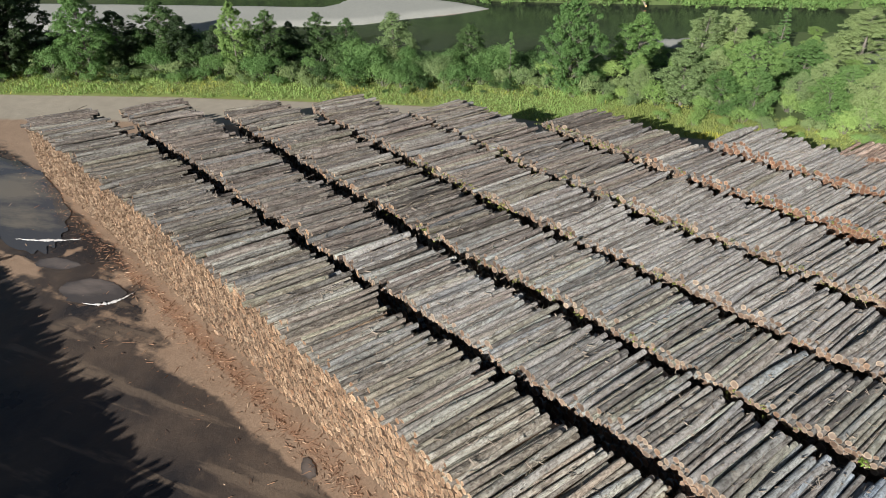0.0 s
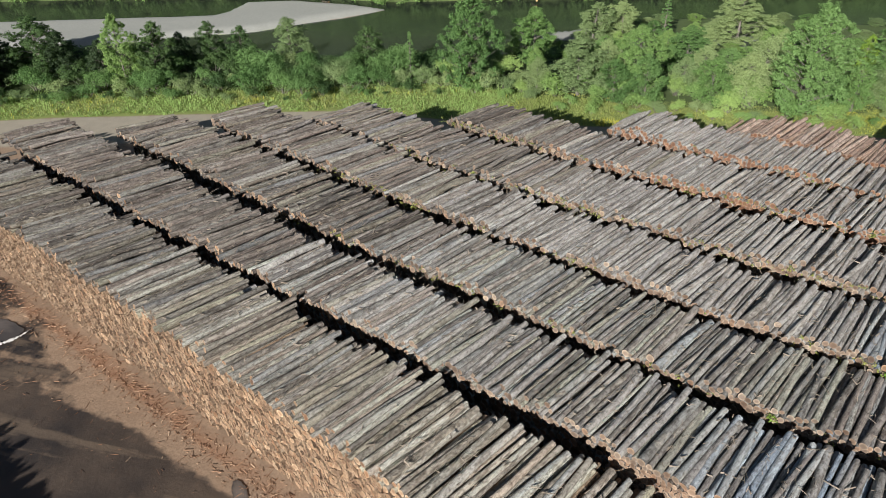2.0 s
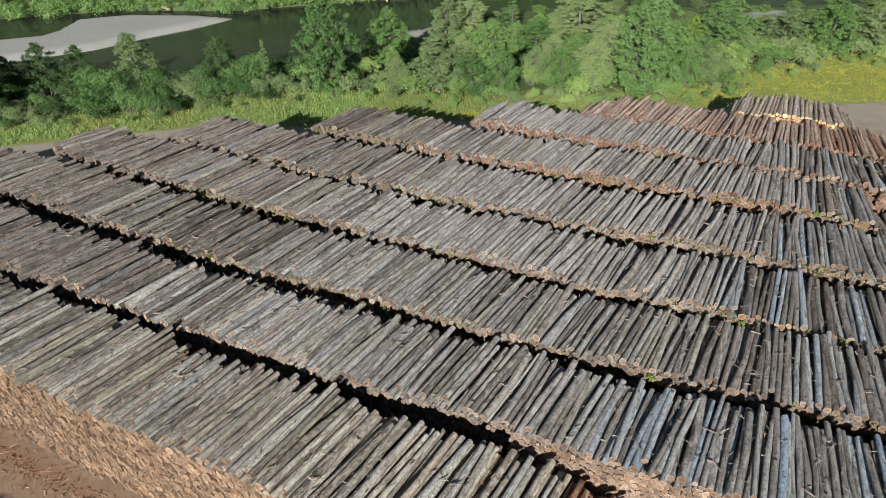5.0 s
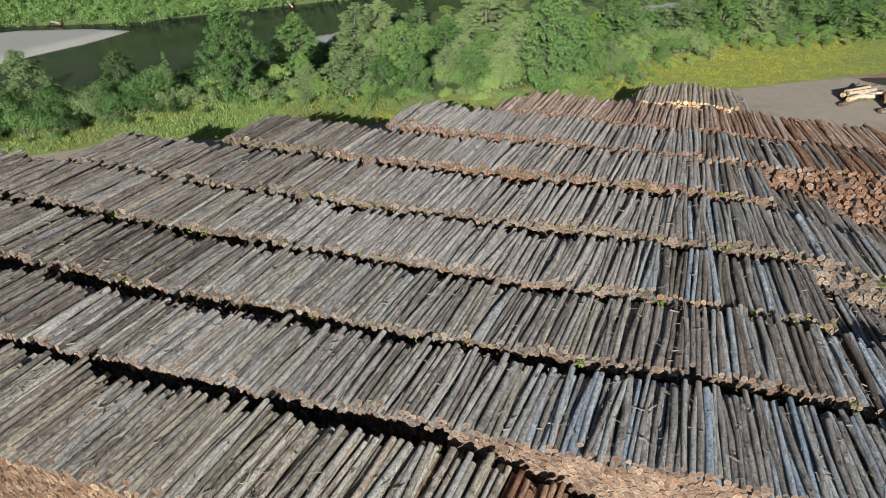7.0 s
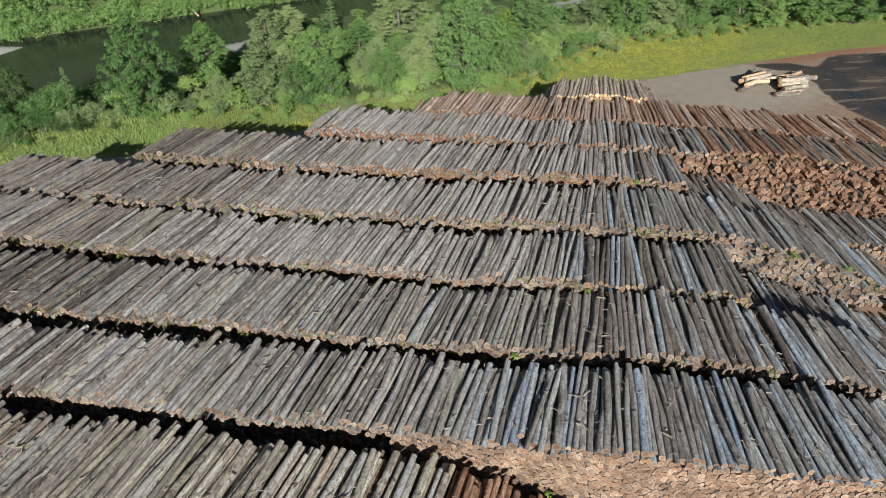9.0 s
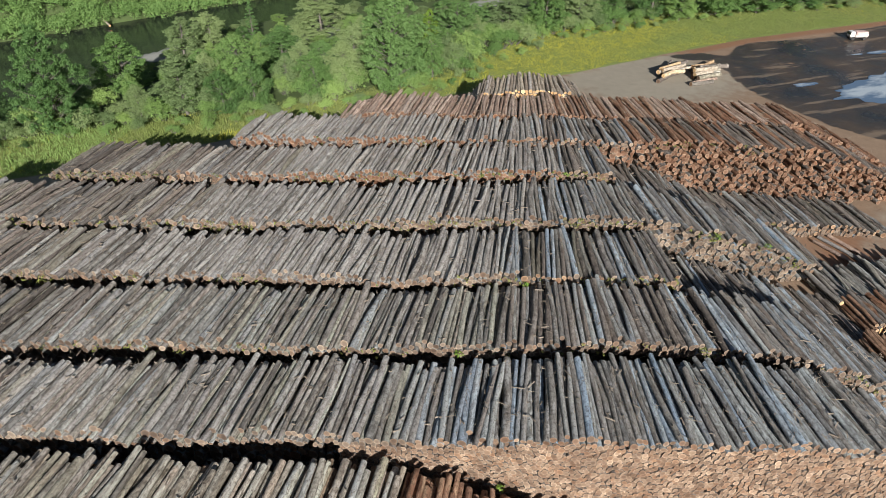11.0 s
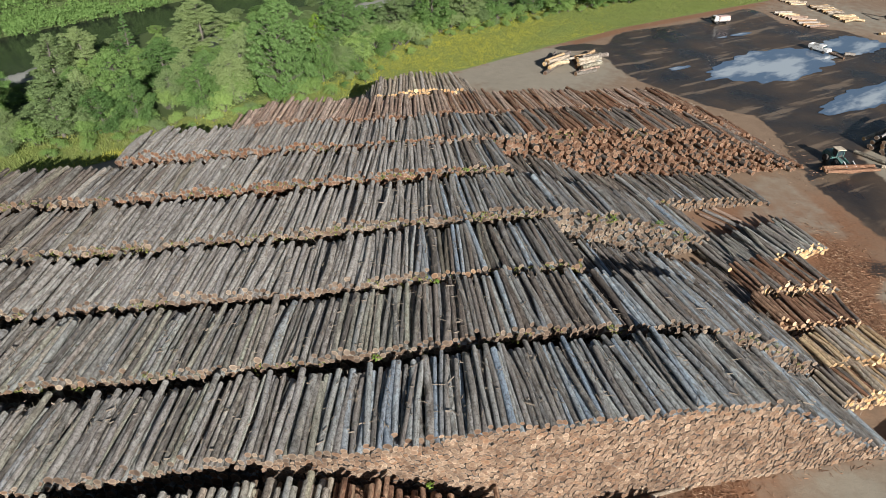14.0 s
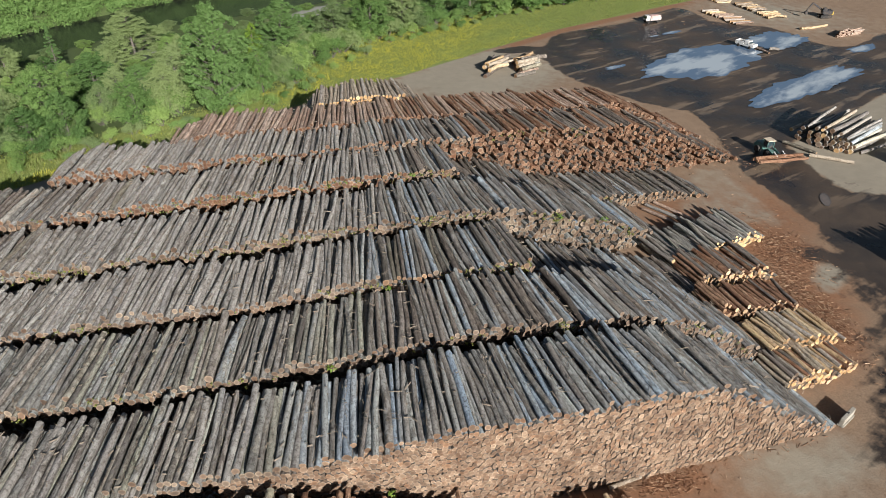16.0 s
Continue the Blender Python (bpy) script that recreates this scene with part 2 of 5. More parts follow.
def leaf_material(name, dark, light, tip):
    m = Nodes(name)
    r = m.rnd()
    o = m.t.nodes.new("ShaderNodeObjectInfo").outputs["Random"]
    g = m.t.nodes.new("ShaderNodeNewGeometry").outputs["Random Per Island"]
    col = m.mix(g, dark, light)
    col = m.mix(m.ramp(o, [(0.2, 0.0), (1.0, 0.55)]), col, tip)
    col = m.mix(1.0, col, m.ramp(o, [(0.0, (0.78, 0.82, 0.78)), (0.35, (0.92, 0.95, 0.92)), (0.65, (1.02, 1.01, 1.0)), (1.0, (1.10, 1.08, 1.04))]), "MULTIPLY")
    m.put(m.bsdf.inputs["Base Color"], col)
    m.put(m.bsdf.inputs["Roughness"], 0.6)
    m.put(m.bsdf.inputs["Specular IOR Level"], 0.25)
    tr = m.add("BsdfTranslucent", Color=m.mix(1.0, col, (1.05, 1.15, 0.6), "MULTIPLY"))
    mx = m.add("MixShader")
    mx.inputs[0].default_value = 0.28
    m.t.links.new(m.bsdf.outputs[0], mx.inputs[1])
    m.t.links.new(tr.outputs[0], mx.inputs[2])
    m.t.links.new(mx.outputs[0], m.out.inputs[0])
    return m.mat


GROUND = ground_material()
RIVER = water_material("river_water", (0.016, 0.020, 0.015), 0.16, 0.35, 0.10)
LEAF_A = leaf_material("leaves_mid", (0.089, 0.171, 0.047), (0.207, 0.322, 0.101), (0.209, 0.318, 0.099))
LEAF_E = leaf_material("leaves_deep", (0.058, 0.121, 0.035), (0.147, 0.253, 0.080), (0.144, 0.240, 0.080))
LEAF_B = leaf_material("leaves_grey", (0.121, 0.175, 0.072), (0.253, 0.330, 0.145), (0.253, 0.322, 0.135))
LEAF_C = leaf_material("leaves_olive", (0.133, 0.216, 0.057), (0.281, 0.400, 0.130), (0.286, 0.394, 0.123))
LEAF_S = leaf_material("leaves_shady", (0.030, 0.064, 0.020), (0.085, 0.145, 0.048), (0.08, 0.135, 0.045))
LIME = leaf_material("leaves_lime", (0.16, 0.26, 0.03), (0.26, 0.38, 0.06), (0.26, 0.37, 0.06))
WEED = leaf_material("weed_leaves", (0.13, 0.22, 0.04), (0.24, 0.36, 0.07), (0.24, 0.34, 0.07))
MOSS = leaf_material("moss_tufts", (0.16, 0.19, 0.045), (0.29, 0.31, 0.09), (0.28, 0.29, 0.085))
GRASS = leaf_material("grass_blades", (0.165, 0.215, 0.055), (0.255, 0.30, 0.095), (0.25, 0.295, 0.092))
# Green leaves darkened to carry the shade at the bank's left end.
LEAF_SHADED = leaf_material("leaves_shaded", (0.026, 0.045, 0.020), (0.06, 0.095, 0.04), (0.055, 0.085, 0.038))
FLOWER = leaf_material("yellow_flowers", (0.31, 0.31, 0.05), (0.45, 0.42, 0.07), (0.42, 0.40, 0.068))
STRAW = leaf_material("dry_grass", (0.19, 0.21, 0.075), (0.285, 0.295, 0.12), (0.27, 0.275, 0.11))
_m = Nodes("tree_bark")
TRUNK = _m.done(_m.mix(_m.noise(_m.place(), 4.0), (0.08, 0.07, 0.055), (0.20, 0.18, 0.155)), 0.9)


# ------------------------------------------------------------------ mesh helpers
def np_mesh(name, verts, faces, mats=(), mat_index=None, uv=None, smooth=None):
    """A mesh from arrays: verts (n, 3), faces a list of (k, 3) or (k, 4) arrays; mat_index, smooth by face, uv by corner."""
    me = bpy.data.meshes.new(name)
    me.vertices.add(len(verts))
    me.vertices.foreach_set("co", np.asarray(verts, np.float32).ravel())
    loops = np.concatenate([f.ravel() for f in faces]).astype(np.int32)
    sizes = np.concatenate([np.full(len(f), f.shape[1]) for f in faces]).astype(np.int32)
    starts = np.concatenate([[0], np.cumsum(sizes)[:-1]]).astype(np.int32)
    me.loops.add(len(loops))
    me.loops.foreach_set("vertex_index", loops)
    me.polygons.add(len(sizes))
    me.polygons.foreach_set("loop_start", starts)
    for m in mats:
        me.materials.append(m)
    if mat_index is not None:
        me.polygons.foreach_set("material_index", np.asarray(mat_index, np.int32))
    me.update(calc_edges=True)
    me.polygons.foreach_set("use_smooth", np.zeros(len(sizes), bool) if smooth is None else np.asarray(smooth, bool))
    if uv is not None:
        layer = me.uv_layers.new(name="UVMap")
        layer.data.foreach_set("uv", np.asarray(uv, np.float32).ravel())
    me.validate()
    return me


def part(name, bm, material, parent, label=""):
    """One mesh object out of a bmesh, under its thing."""
    me = bpy.data.meshes.new(name)
    bm.to_mesh(me)
    bm.free()
    me.materials.append(material)
    ob = new(name, me)
    ob.parent = parent
    return tagged(ob, label)


def interp(table, v):
    return np.interp(v, [a for a, _ in table], [b for _, b in table])


# ------------------------------------------------------------------ ground
YARD_EDGE = [(-400, 520), (15, 128), (21, 120.5), (40, 100.5), (55, 83), (66, 70), (73.5, 55), (84, 37), (95, 19), (105, 2), (111.6, -9),
             (116, -16.7), (127, -34), (137.6, -52), (153, -87), (175, -140), (330, -500)]
WOOD_EDGE = [(-395, 525), (21, 129), (36, 113.5), (49, 100.5), (61, 85.5), (68, 75), (80.6, 64), (86, 51), (91, 37), (95, 29), (104, 13),
             (110, 4.4), (121, -1), (136, -15), (149, -38), (157, -57), (165, -85), (190, -140), (345, -500)]


def side(line, x, y):
    """Signed distance to a broken line, positive on its river side."""
    x, y = np.asarray(x, float), np.asarray(y, float)
    best, sign = np.full(x.shape, 1e9), np.ones(x.shape)
    for (ax, ay), (bx, by) in zip(line[:-1], line[1:]):
        dx, dy = bx - ax, by - ay
        k = np.clip(((x - ax) * dx + (y - ay) * dy) / (dx * dx + dy * dy), 0, 1)
        d = np.hypot(x - ax - k * dx, y - ay - k * dy)
        s = np.sign(dx * (y - ay) - dy * (x - ax))
        near = d < best
        best, sign = np.where(near, d, best), np.where(near, s, sign)
    return best * sign


def blob(x, y, cx, cy, rx, ry, turn=0.0):
    """1 in the middle of an ellipse, 0.5 at its rim, falling on outside."""
    c, s = math.cos(radians(turn)), math.sin(radians(turn))
    u, v = ((x - cx) * c + (y - cy) * s) / rx, (-(x - cx) * s + (y - cy) * c) / ry
    return np.clip(1.0 - 0.5 * np.hypot(u, v), 0, 1)


def within(poly, x, y):
    """Signed distance to a closed outline, positive inside."""
    best, inner = np.full(np.shape(x), 1e9), np.zeros(np.shape(x), bool)
    for (ax, ay), (bx, by) in zip(poly, poly[1:] + poly[:1]):
        dx, dy = bx - ax, by - ay
        k = np.clip(((x - ax) * dx + (y - ay) * dy) / (dx * dx + dy * dy), 0, 1)
        best = np.minimum(best, np.hypot(x - ax - k * dx, y - ay - k * dy))
        if dy:
            inner ^= ((ay > y) != (by > y)) & (x < ax + (y - ay) * dx / dy)
    return np.where(inner, best, -best)


# the wet yard, the sandy shelf under the long pale logs and the dry dirt beside the decks
WET_YARD = [(125.5, -33.4), (127.9, -40.1), (126.2, -44.7), (132.1, -48.3), (134.7, -52.1), (137.3, -60.9), (139.4, -68), (144.4, -74.1), (148.9, -84.1),
            (146.7, -85.7), (137, -85.8), (133, -90.5), (130, -95.5), (125, -97.5), (119.7, -97.8), (115.1, -99.3), (114.6, -103.9), (121.4, -116.8),
            (105, -120), (60, -95), (45, -68), (44, -57), (47, -53.6), (57.2, -53.8), (69, -53), (75.4, -54.3), (84.1, -56.2), (90, -56.5), (94, -51.5),
            (103.5, -45.7), (109.3, -43.4), (114.5, -42.5), (120, -42.2), (123.5, -41), (123.4, -36.6)]
SHELF = [(75.9, -63.6), (68.7, -62.4), (64, -62.2), (61.5, -63.4), (60.7, -66.5), (66, -78), (85, -95), (91, -91.6), (88.2, -86.4)]
DRY = [(72.3, -45.1), (73.5, -51.7), (68.4, -51.8), (60.8, -52.3), (56.1, -51.4), (55.4, -47.7), (59.4, -44.1), (59.9, -40.4), (63.8, -38.9)]


def river_v(x, y):
    return 0.75 * x + 0.66 * y


def river_u(x, y):
    return 0.66 * x - 0.75 * y


def shore_shift(u):
    """How much further off the far shore lies than its straight stretch."""
    return np.interp(u, [-60, -25, 0], [9, 9, 1])


def sandbar(x, y):
    u, v = river_u(x, y), river_v(x, y)
    top = interp([(-160, 156), (-100, 158), (-56, 159.5), (-39, 160), (-36, 163), (-33, 171), (-22, 171.5), (-9, 167), (0, 162)], u)
    low = interp([(-160, 133), (-61, 139), (-46, 143.5), (-28, 147), (-19, 152), (-10, 156), (0, 162)], u)
    return np.where(u < 0, np.minimum(top - v, v - low), -20)


BARS = [(127, 64, 6, 2.6), (144, 33, 5, 3.0), (172, -2, 7, 2.6), (182, -24, 9, 2.4)]


def bank_edge(u):
    """How far towards the water the wooded bank reaches."""
    return np.interp(u, [-20, 20, 45, 80, 115, 200], [127, 127, 148, 150, 136, 128])


def ground_z(x, y):
    x, y = np.asarray(x, float), np.asarray(y, float)
    v, u = river_v(x, y), river_u(x, y)
    fall, drop = np.clip((v - 112) / 15, 0, 1), np.clip((v - bank_edge(u) + 3) / 9, 0, 1)
    far = v - shore_shift(u)
    rise = np.clip((far - 164) / 9, 0, 1)
    # Last term: unseen hill, added so the river mirrors dark green.
    z = -2.4 * fall * fall * (3 - 2 * fall) - 3.6 * drop * drop * (3 - 2 * drop) + 8.0 * rise * rise * (3 - 2 * rise) + np.clip((far - 185) * 0.45, 0, 150)
    bar = np.clip(sandbar(x, y) / 5 + 0.5, 0, 1)
    z = np.maximum(z, -4.0 + 1.6 * bar)
    for cx, cy, rx, ry in BARS:
        z = np.maximum(z, np.minimum(-2.3, -6.0 + 6.6 * blob(x, y, cx, cy, rx, ry, -48)))
    return z + 0.05 * np.sin(x * 0.31 + 1.3) * np.sin(y * 0.27)


def build_ground():
    def axis(lo, hi, step):
        far = [60, 130, 260, 500, 900, 1600, 2800]
        return np.concatenate([[lo - f for f in far[::-1]], np.arange(lo, hi + 0.1, step), [hi + f for f in far]])
    xs, ys = axis(-12, 236, 1.0), axis(-150, 190, 1.0)
    gx, gy = np.meshgrid(xs, ys, indexing="ij")
    x, y = gx.ravel(), gy.ravel()
    verts = np.stack([x, y, ground_z(x, y)], 1)
    i = np.arange(len(xs) - 1)[:, None] * len(ys) + np.arange(len(ys) - 1)[None]
    i = i.ravel()
    faces = np.stack([i, i + len(ys), i + len(ys) + 1, i + 1], 1)
    me = np_mesh("ground", verts, [faces], [GROUND], smooth=np.ones(len(faces), bool))
    e = side(YARD_EDGE, x, y)
    v, u = river_v(x, y), river_u(x, y)
    rim = lambda d, w: np.clip(0.5 + d / w, 0, 1)
    mask = {}
    mask["grass"] = rim(e, 3.0) * (v < 152)
    gravel = rim(sandbar(x, y), 3.0)
    for cx, cy, rx, ry in ((92, 80, 3, 3), *((a, b, c + 1, d + 1) for a, b, c, d in BARS)):
        gravel = np.maximum(gravel, blob(x, y, cx, cy, rx, ry, -48))
    mask["gravel"] = np.maximum(gravel, 0.54 * rim(0.9 - np.abs(v - shore_shift(u) - 165.9), 1.4))
    road = rim(4.5 - np.abs(e + 4.5), 2.5) * (y > 10)
    yard = np.maximum(blob(x, y, 113, -28, 15, 12, -50), rim(3 - np.abs(e + 3.5), 3.0) * (y < 10) * (y > -36) * 0.9)
    mask["sand"] = np.maximum.reduce([road, yard, 0.75 * blob(x, y, 26.5, -31.5, 4.0, 7.0, 0), 0.5 * rim(within(DRY, x, y), 4.0), rim(within(SHELF, x, y), 2.5), 0.8 * blob(x, y, 112, -36, 13, 8, -50), 0.72 * blob(x, y, 140, -103, 22, 17, 30), blob(x, y, 47.3, -49, 3.2, 1.4, -50)])
    wet = np.maximum.reduce([np.minimum(rim(within(WET_YARD, x, y), 2.4), rim(-within(SHELF, x, y), 2.4)), blob(x, y, 51, -57.0, 12, 4.5, -30), blob(x, y, 49.5, -52, 5, 1.8, 60), 0.95 * blob(x, y, 32, -47.5, 18, 4.8, -37)])
    wet = wet - 0.9 * np.clip(blob(x, y, 122.5, -53.5, 7, 1.8, -67) - 0.4, 0, 1)
    mask["wet"] = np.maximum.reduce([wet, np.minimum(rim(interp([(10, 15.2), (27, 14.8), (31, 14.3), (38, 14.0), (43, 13.2), (49, 12.0), (52, 10.6), (56, 8.6)], y) - x, 2.0), rim(58 - y, 4.0)) * (y > -5) * 0.8, np.minimum(blob(x, y, 12.6, 76, 6.5, 26), rim(16.8 - x, 1.5)), rim(7.5 - x, 4) * (y > 10)])
    for cx, cy, rx, ry, turn in ((13.4, 68, 1.5, 0.8, -40), (15.5, 59.7, 1.9, 0.9, -50), (8.7, 69.5, 1.2, 4.0, 10), (11.6, 70.6, 0.8, 0.6, 0), (15.6, 51, 1.2, 5, 0)):
        mask["wet"] = mask["wet"] - 1.2 * np.clip(blob(x, y, cx, cy, rx, ry, turn) - 0.4, 0, 1)
    deb = np.maximum.reduce([blob(x, y, 44, -43.5, 10, 5, -35), blob(x, y, 53, -46.5, 6, 4.5), blob(x, y, 39.5, -43.2, 4, 2.2), blob(x, y, 29, -28, 1.5, 8, 8), blob(x, y, 27, -21.5, 1.3, 4.0), blob(x, y, 60, -45, 8, 10), blob(x, y, 24, -12, 4, 18), 0.7 * blob(x, y, 16.3, 45, 0.8, 30, 0),
                             0.75 * blob(x, y, 140, -103, 17, 14, 30), rim(1.2 - np.abs(e + 1.2), 3.0) * (y < 2)])
    mask["debris"] = deb
    mask["forest"] = np.maximum(rim(v - shore_shift(u) - 167, 3.0), 0.9 * rim(side(WOOD_EDGE, x, y) - 3.0, 3.0) * (v < bank_edge(u) - 1))
    mask["tracks"] = np.maximum(np.clip((x - 55) / 10, 0, 1), 0.5 * (x < 22) * (y < 58))
    for k, a in mask.items():
        at = me.attributes.new(k, "FLOAT", "POINT")
        at.data.foreach_set("value", a.astype(np.float32))
    tagged(new("ground", me), "brown dirt log yard with sandy and wet muddy patches", "ground", kind="structure")
    # river surface
    pts = []
    for u0, v0 in ((-400, 112), (400, 112), (400, 176), (-400, 330)):
        k = 0.75 ** 2 + 0.66 ** 2
        pts.append(((0.66 * u0 + 0.75 * v0) / k, (-0.75 * u0 + 0.66 * v0) / k, -3.2))
    w = new("water", np_mesh("water", np.array(pts), [np.array([[0, 1, 2, 3]])], [RIVER]))
    tagged(w, "dark green river water beside a gravel bar", "river", kind="structure")


build_ground()


# ------------------------------------------------------------------ logs
SIDES = 8


def log_arrays(rng, n, org, yaw, tilt, length, r0, r1, sides=SIDES, rings=3, bend=0.13, rough=0.07):
    """Corner points, faces, uv and face kinds (0 bark, 1 cut end) of n logs that start at org and run along +x turned by yaw, tilt."""
    ang = np.linspace(0, 2 * np.pi, sides, endpoint=False)
    s = np.linspace(0, 1, rings)
    rad = r0[:, None] * (1 - s) + r1[:, None] * s                                       # n, rings
    rad = rad[:, :, None] * (1 + rng.uniform(-rough, rough, (n, rings, sides)))
    spin = rng.uniform(0, 6.28, n)
    a = ang[None, None] + spin[:, None, None]
    bx, bz = rng.normal(0, bend, n), rng.normal(0, bend * 0.5, n)
    arc = np.sin(np.pi * s)
    lx = np.broadcast_to((length[:, None] * s)[:, :, None], rad.shape)
    ly = rad * np.cos(a) + (bx[:, None] * arc)[:, :, None]
    lz = rad * np.sin(a) + (bz[:, None] * arc)[:, :, None]
    skew = rng.normal(0, 0.16, (n, 1, 1)) * rad * np.cos(a)
    lx = lx + skew
    loc = np.stack([lx, ly, lz], -1).reshape(n, rings * sides, 3)
    mid = np.stack([np.stack([0 * length, 0 * length, 0 * length], 1), np.stack([length, 0 * length, 0 * length], 1)], 1)
    ends = np.concatenate([loc[:, :sides], loc[:, -sides:]], 1)
    loc = np.concatenate([loc, ends, mid], 1)                                           # n, V, 3
    cy, sy, ct, st = np.cos(yaw), np.sin(yaw), np.cos(tilt), np.sin(tilt)
    x, y, z = loc[..., 0], loc[..., 1], loc[..., 2]
    x2, z2 = x * ct[:, None] - z * st[:, None], x * st[:, None] + z * ct[:, None]
    w = np.stack([x2 * cy[:, None] - y * sy[:, None], x2 * sy[:, None] + y * cy[:, None], z2], -1) + org[:, None]
    V = rings * sides + 2 * sides + 2
    base = (np.arange(n) * V)[:, None]
    j = np.arange(sides)
    k = (j + 1) % sides
    quads, quv = [], []
    for q in range(rings - 1):
        quads.append(np.stack([q * sides + j, q * sides + k, (q + 1) * sides + k, (q + 1) * sides + j], 1))
        u0, u1 = j / sides, (j + 1) / sides
        v0, v1 = s[q] * 6.0, s[q + 1] * 6.0
        quv.append(np.stack([np.stack([u0, 0 * u0 + v0], 1), np.stack([u1, 0 * u0 + v0], 1), np.stack([u1, 0 * u0 + v1], 1), np.stack([u0, 0 * u0 + v1], 1)], 1))
    quads, quv = np.concatenate(quads), np.concatenate(quv)
    cap = rings * sides
    c0, c1, last = cap + 2 * sides, cap + 2 * sides + 1, cap + sides
    tris = np.concatenate([np.stack([cap + k, cap + j, 0 * j + c0], 1), np.stack([last + j, last + k, 0 * j + c1], 1)])
    rimuv = lambda i: np.stack([np.cos(ang[i % sides]), np.sin(ang[i % sides])], 1)
    zero = np.zeros((sides, 2))
    tuv = np.concatenate([np.stack([rimuv(k), rimuv(j), zero], 1), np.stack([rimuv(j), rimuv(k), zero], 1)])
    Q = (base[:, :, None] + quads[None]).reshape(-1, 4)
    T = (base[:, :, None] + tris[None]).reshape(-1, 3)
    uv = np.concatenate([np.broadcast_to(quv, (n, *quv.shape)).reshape(-1, 2), np.broadcast_to(tuv, (n, *tuv.shape)).reshape(-1, 2)])
    kinds = np.concatenate([np.zeros(len(Q), int), np.ones(len(T), int)])
    return w.reshape(-1, 3), Q, T, uv, kinds


def joined_logs(name, rng, logs, mats, sides=SIDES, rings=3):
    """One mesh of many logs. logs: columns x, y, z, yaw, tilt, length, r0, r1."""
    c = logs.T
    w, Q, T, uv, kinds = log_arrays(rng, len(logs), logs[:, :3], c[3], c[4], c[5], c[6], c[7], sides, rings)
    return np_mesh(name, w, [Q, T], mats, kinds, uv, kinds == 0)


REF_LEN = 6.8


def log_variants(mats, count, seed):
    """Meshes of single logs, 6.8 m long and 0.23 m in radius, shared by the logs that are objects of their own."""
    rng = np.random.default_rng(seed)
    out = []
    for _ in range(count):
        one = np.array([[0, 0, 0, 0, 0, REF_LEN, 0.23 * rng.uniform(1.0, 1.1), 0.23 * rng.uniform(0.85, 1.0)]])
        out.append(joined_logs("log", rng, one, mats))
    return out


VARIANTS = {"old": log_variants((BARK_OLD, CUT_OLD), 10, 1), "blue": log_variants((BARK_BLUE, CUT_OLD), 10, 2),
            "red": log_variants((BARK_RED, CUT_RED), 8, 3), "pale": log_variants((BARK_OLD, CUT_YELLOW), 6, 4),
            "rust": log_variants((BARK_MIST, CUT_RED), 8, 5), "dusk": log_variants((BARK_BROWN, CUT_RED), 8, 8), "ruddy": log_variants((BARK_RUST, CUT_RED), 8, 20), "tan": log_variants((BARK_WARM, CUT_TAN), 10, 9), "warm": log_variants((BARK_BEIGE, CUT_TAN), 10, 19),
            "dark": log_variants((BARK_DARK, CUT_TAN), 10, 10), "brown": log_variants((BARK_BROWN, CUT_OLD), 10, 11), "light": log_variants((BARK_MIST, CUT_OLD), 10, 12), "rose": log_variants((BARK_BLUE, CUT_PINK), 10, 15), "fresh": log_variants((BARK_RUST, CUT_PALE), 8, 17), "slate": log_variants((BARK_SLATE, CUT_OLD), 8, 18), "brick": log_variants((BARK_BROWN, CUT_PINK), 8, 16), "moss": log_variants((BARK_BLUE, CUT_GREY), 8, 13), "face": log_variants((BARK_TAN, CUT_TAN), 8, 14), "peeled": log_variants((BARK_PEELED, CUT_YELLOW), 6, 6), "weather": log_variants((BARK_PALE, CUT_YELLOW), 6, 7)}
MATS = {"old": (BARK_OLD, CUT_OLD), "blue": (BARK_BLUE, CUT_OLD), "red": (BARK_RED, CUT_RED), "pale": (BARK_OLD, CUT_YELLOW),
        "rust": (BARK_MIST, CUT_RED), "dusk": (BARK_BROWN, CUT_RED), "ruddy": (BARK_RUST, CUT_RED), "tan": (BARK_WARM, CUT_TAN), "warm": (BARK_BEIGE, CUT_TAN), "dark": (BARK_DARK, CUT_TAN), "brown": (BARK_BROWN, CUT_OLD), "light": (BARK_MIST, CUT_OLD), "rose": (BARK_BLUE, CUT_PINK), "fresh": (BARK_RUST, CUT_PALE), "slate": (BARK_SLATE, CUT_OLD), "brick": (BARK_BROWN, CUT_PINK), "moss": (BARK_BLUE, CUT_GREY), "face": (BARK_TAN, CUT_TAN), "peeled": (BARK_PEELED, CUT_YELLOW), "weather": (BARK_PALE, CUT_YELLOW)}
YAW = [(-60, 14), (-25, 12.5), (-16, 8.5), (-9, 2.5), (-2, -5), (4, -8), (20, -9), (35, -11), (60, -15), (90, -17)]


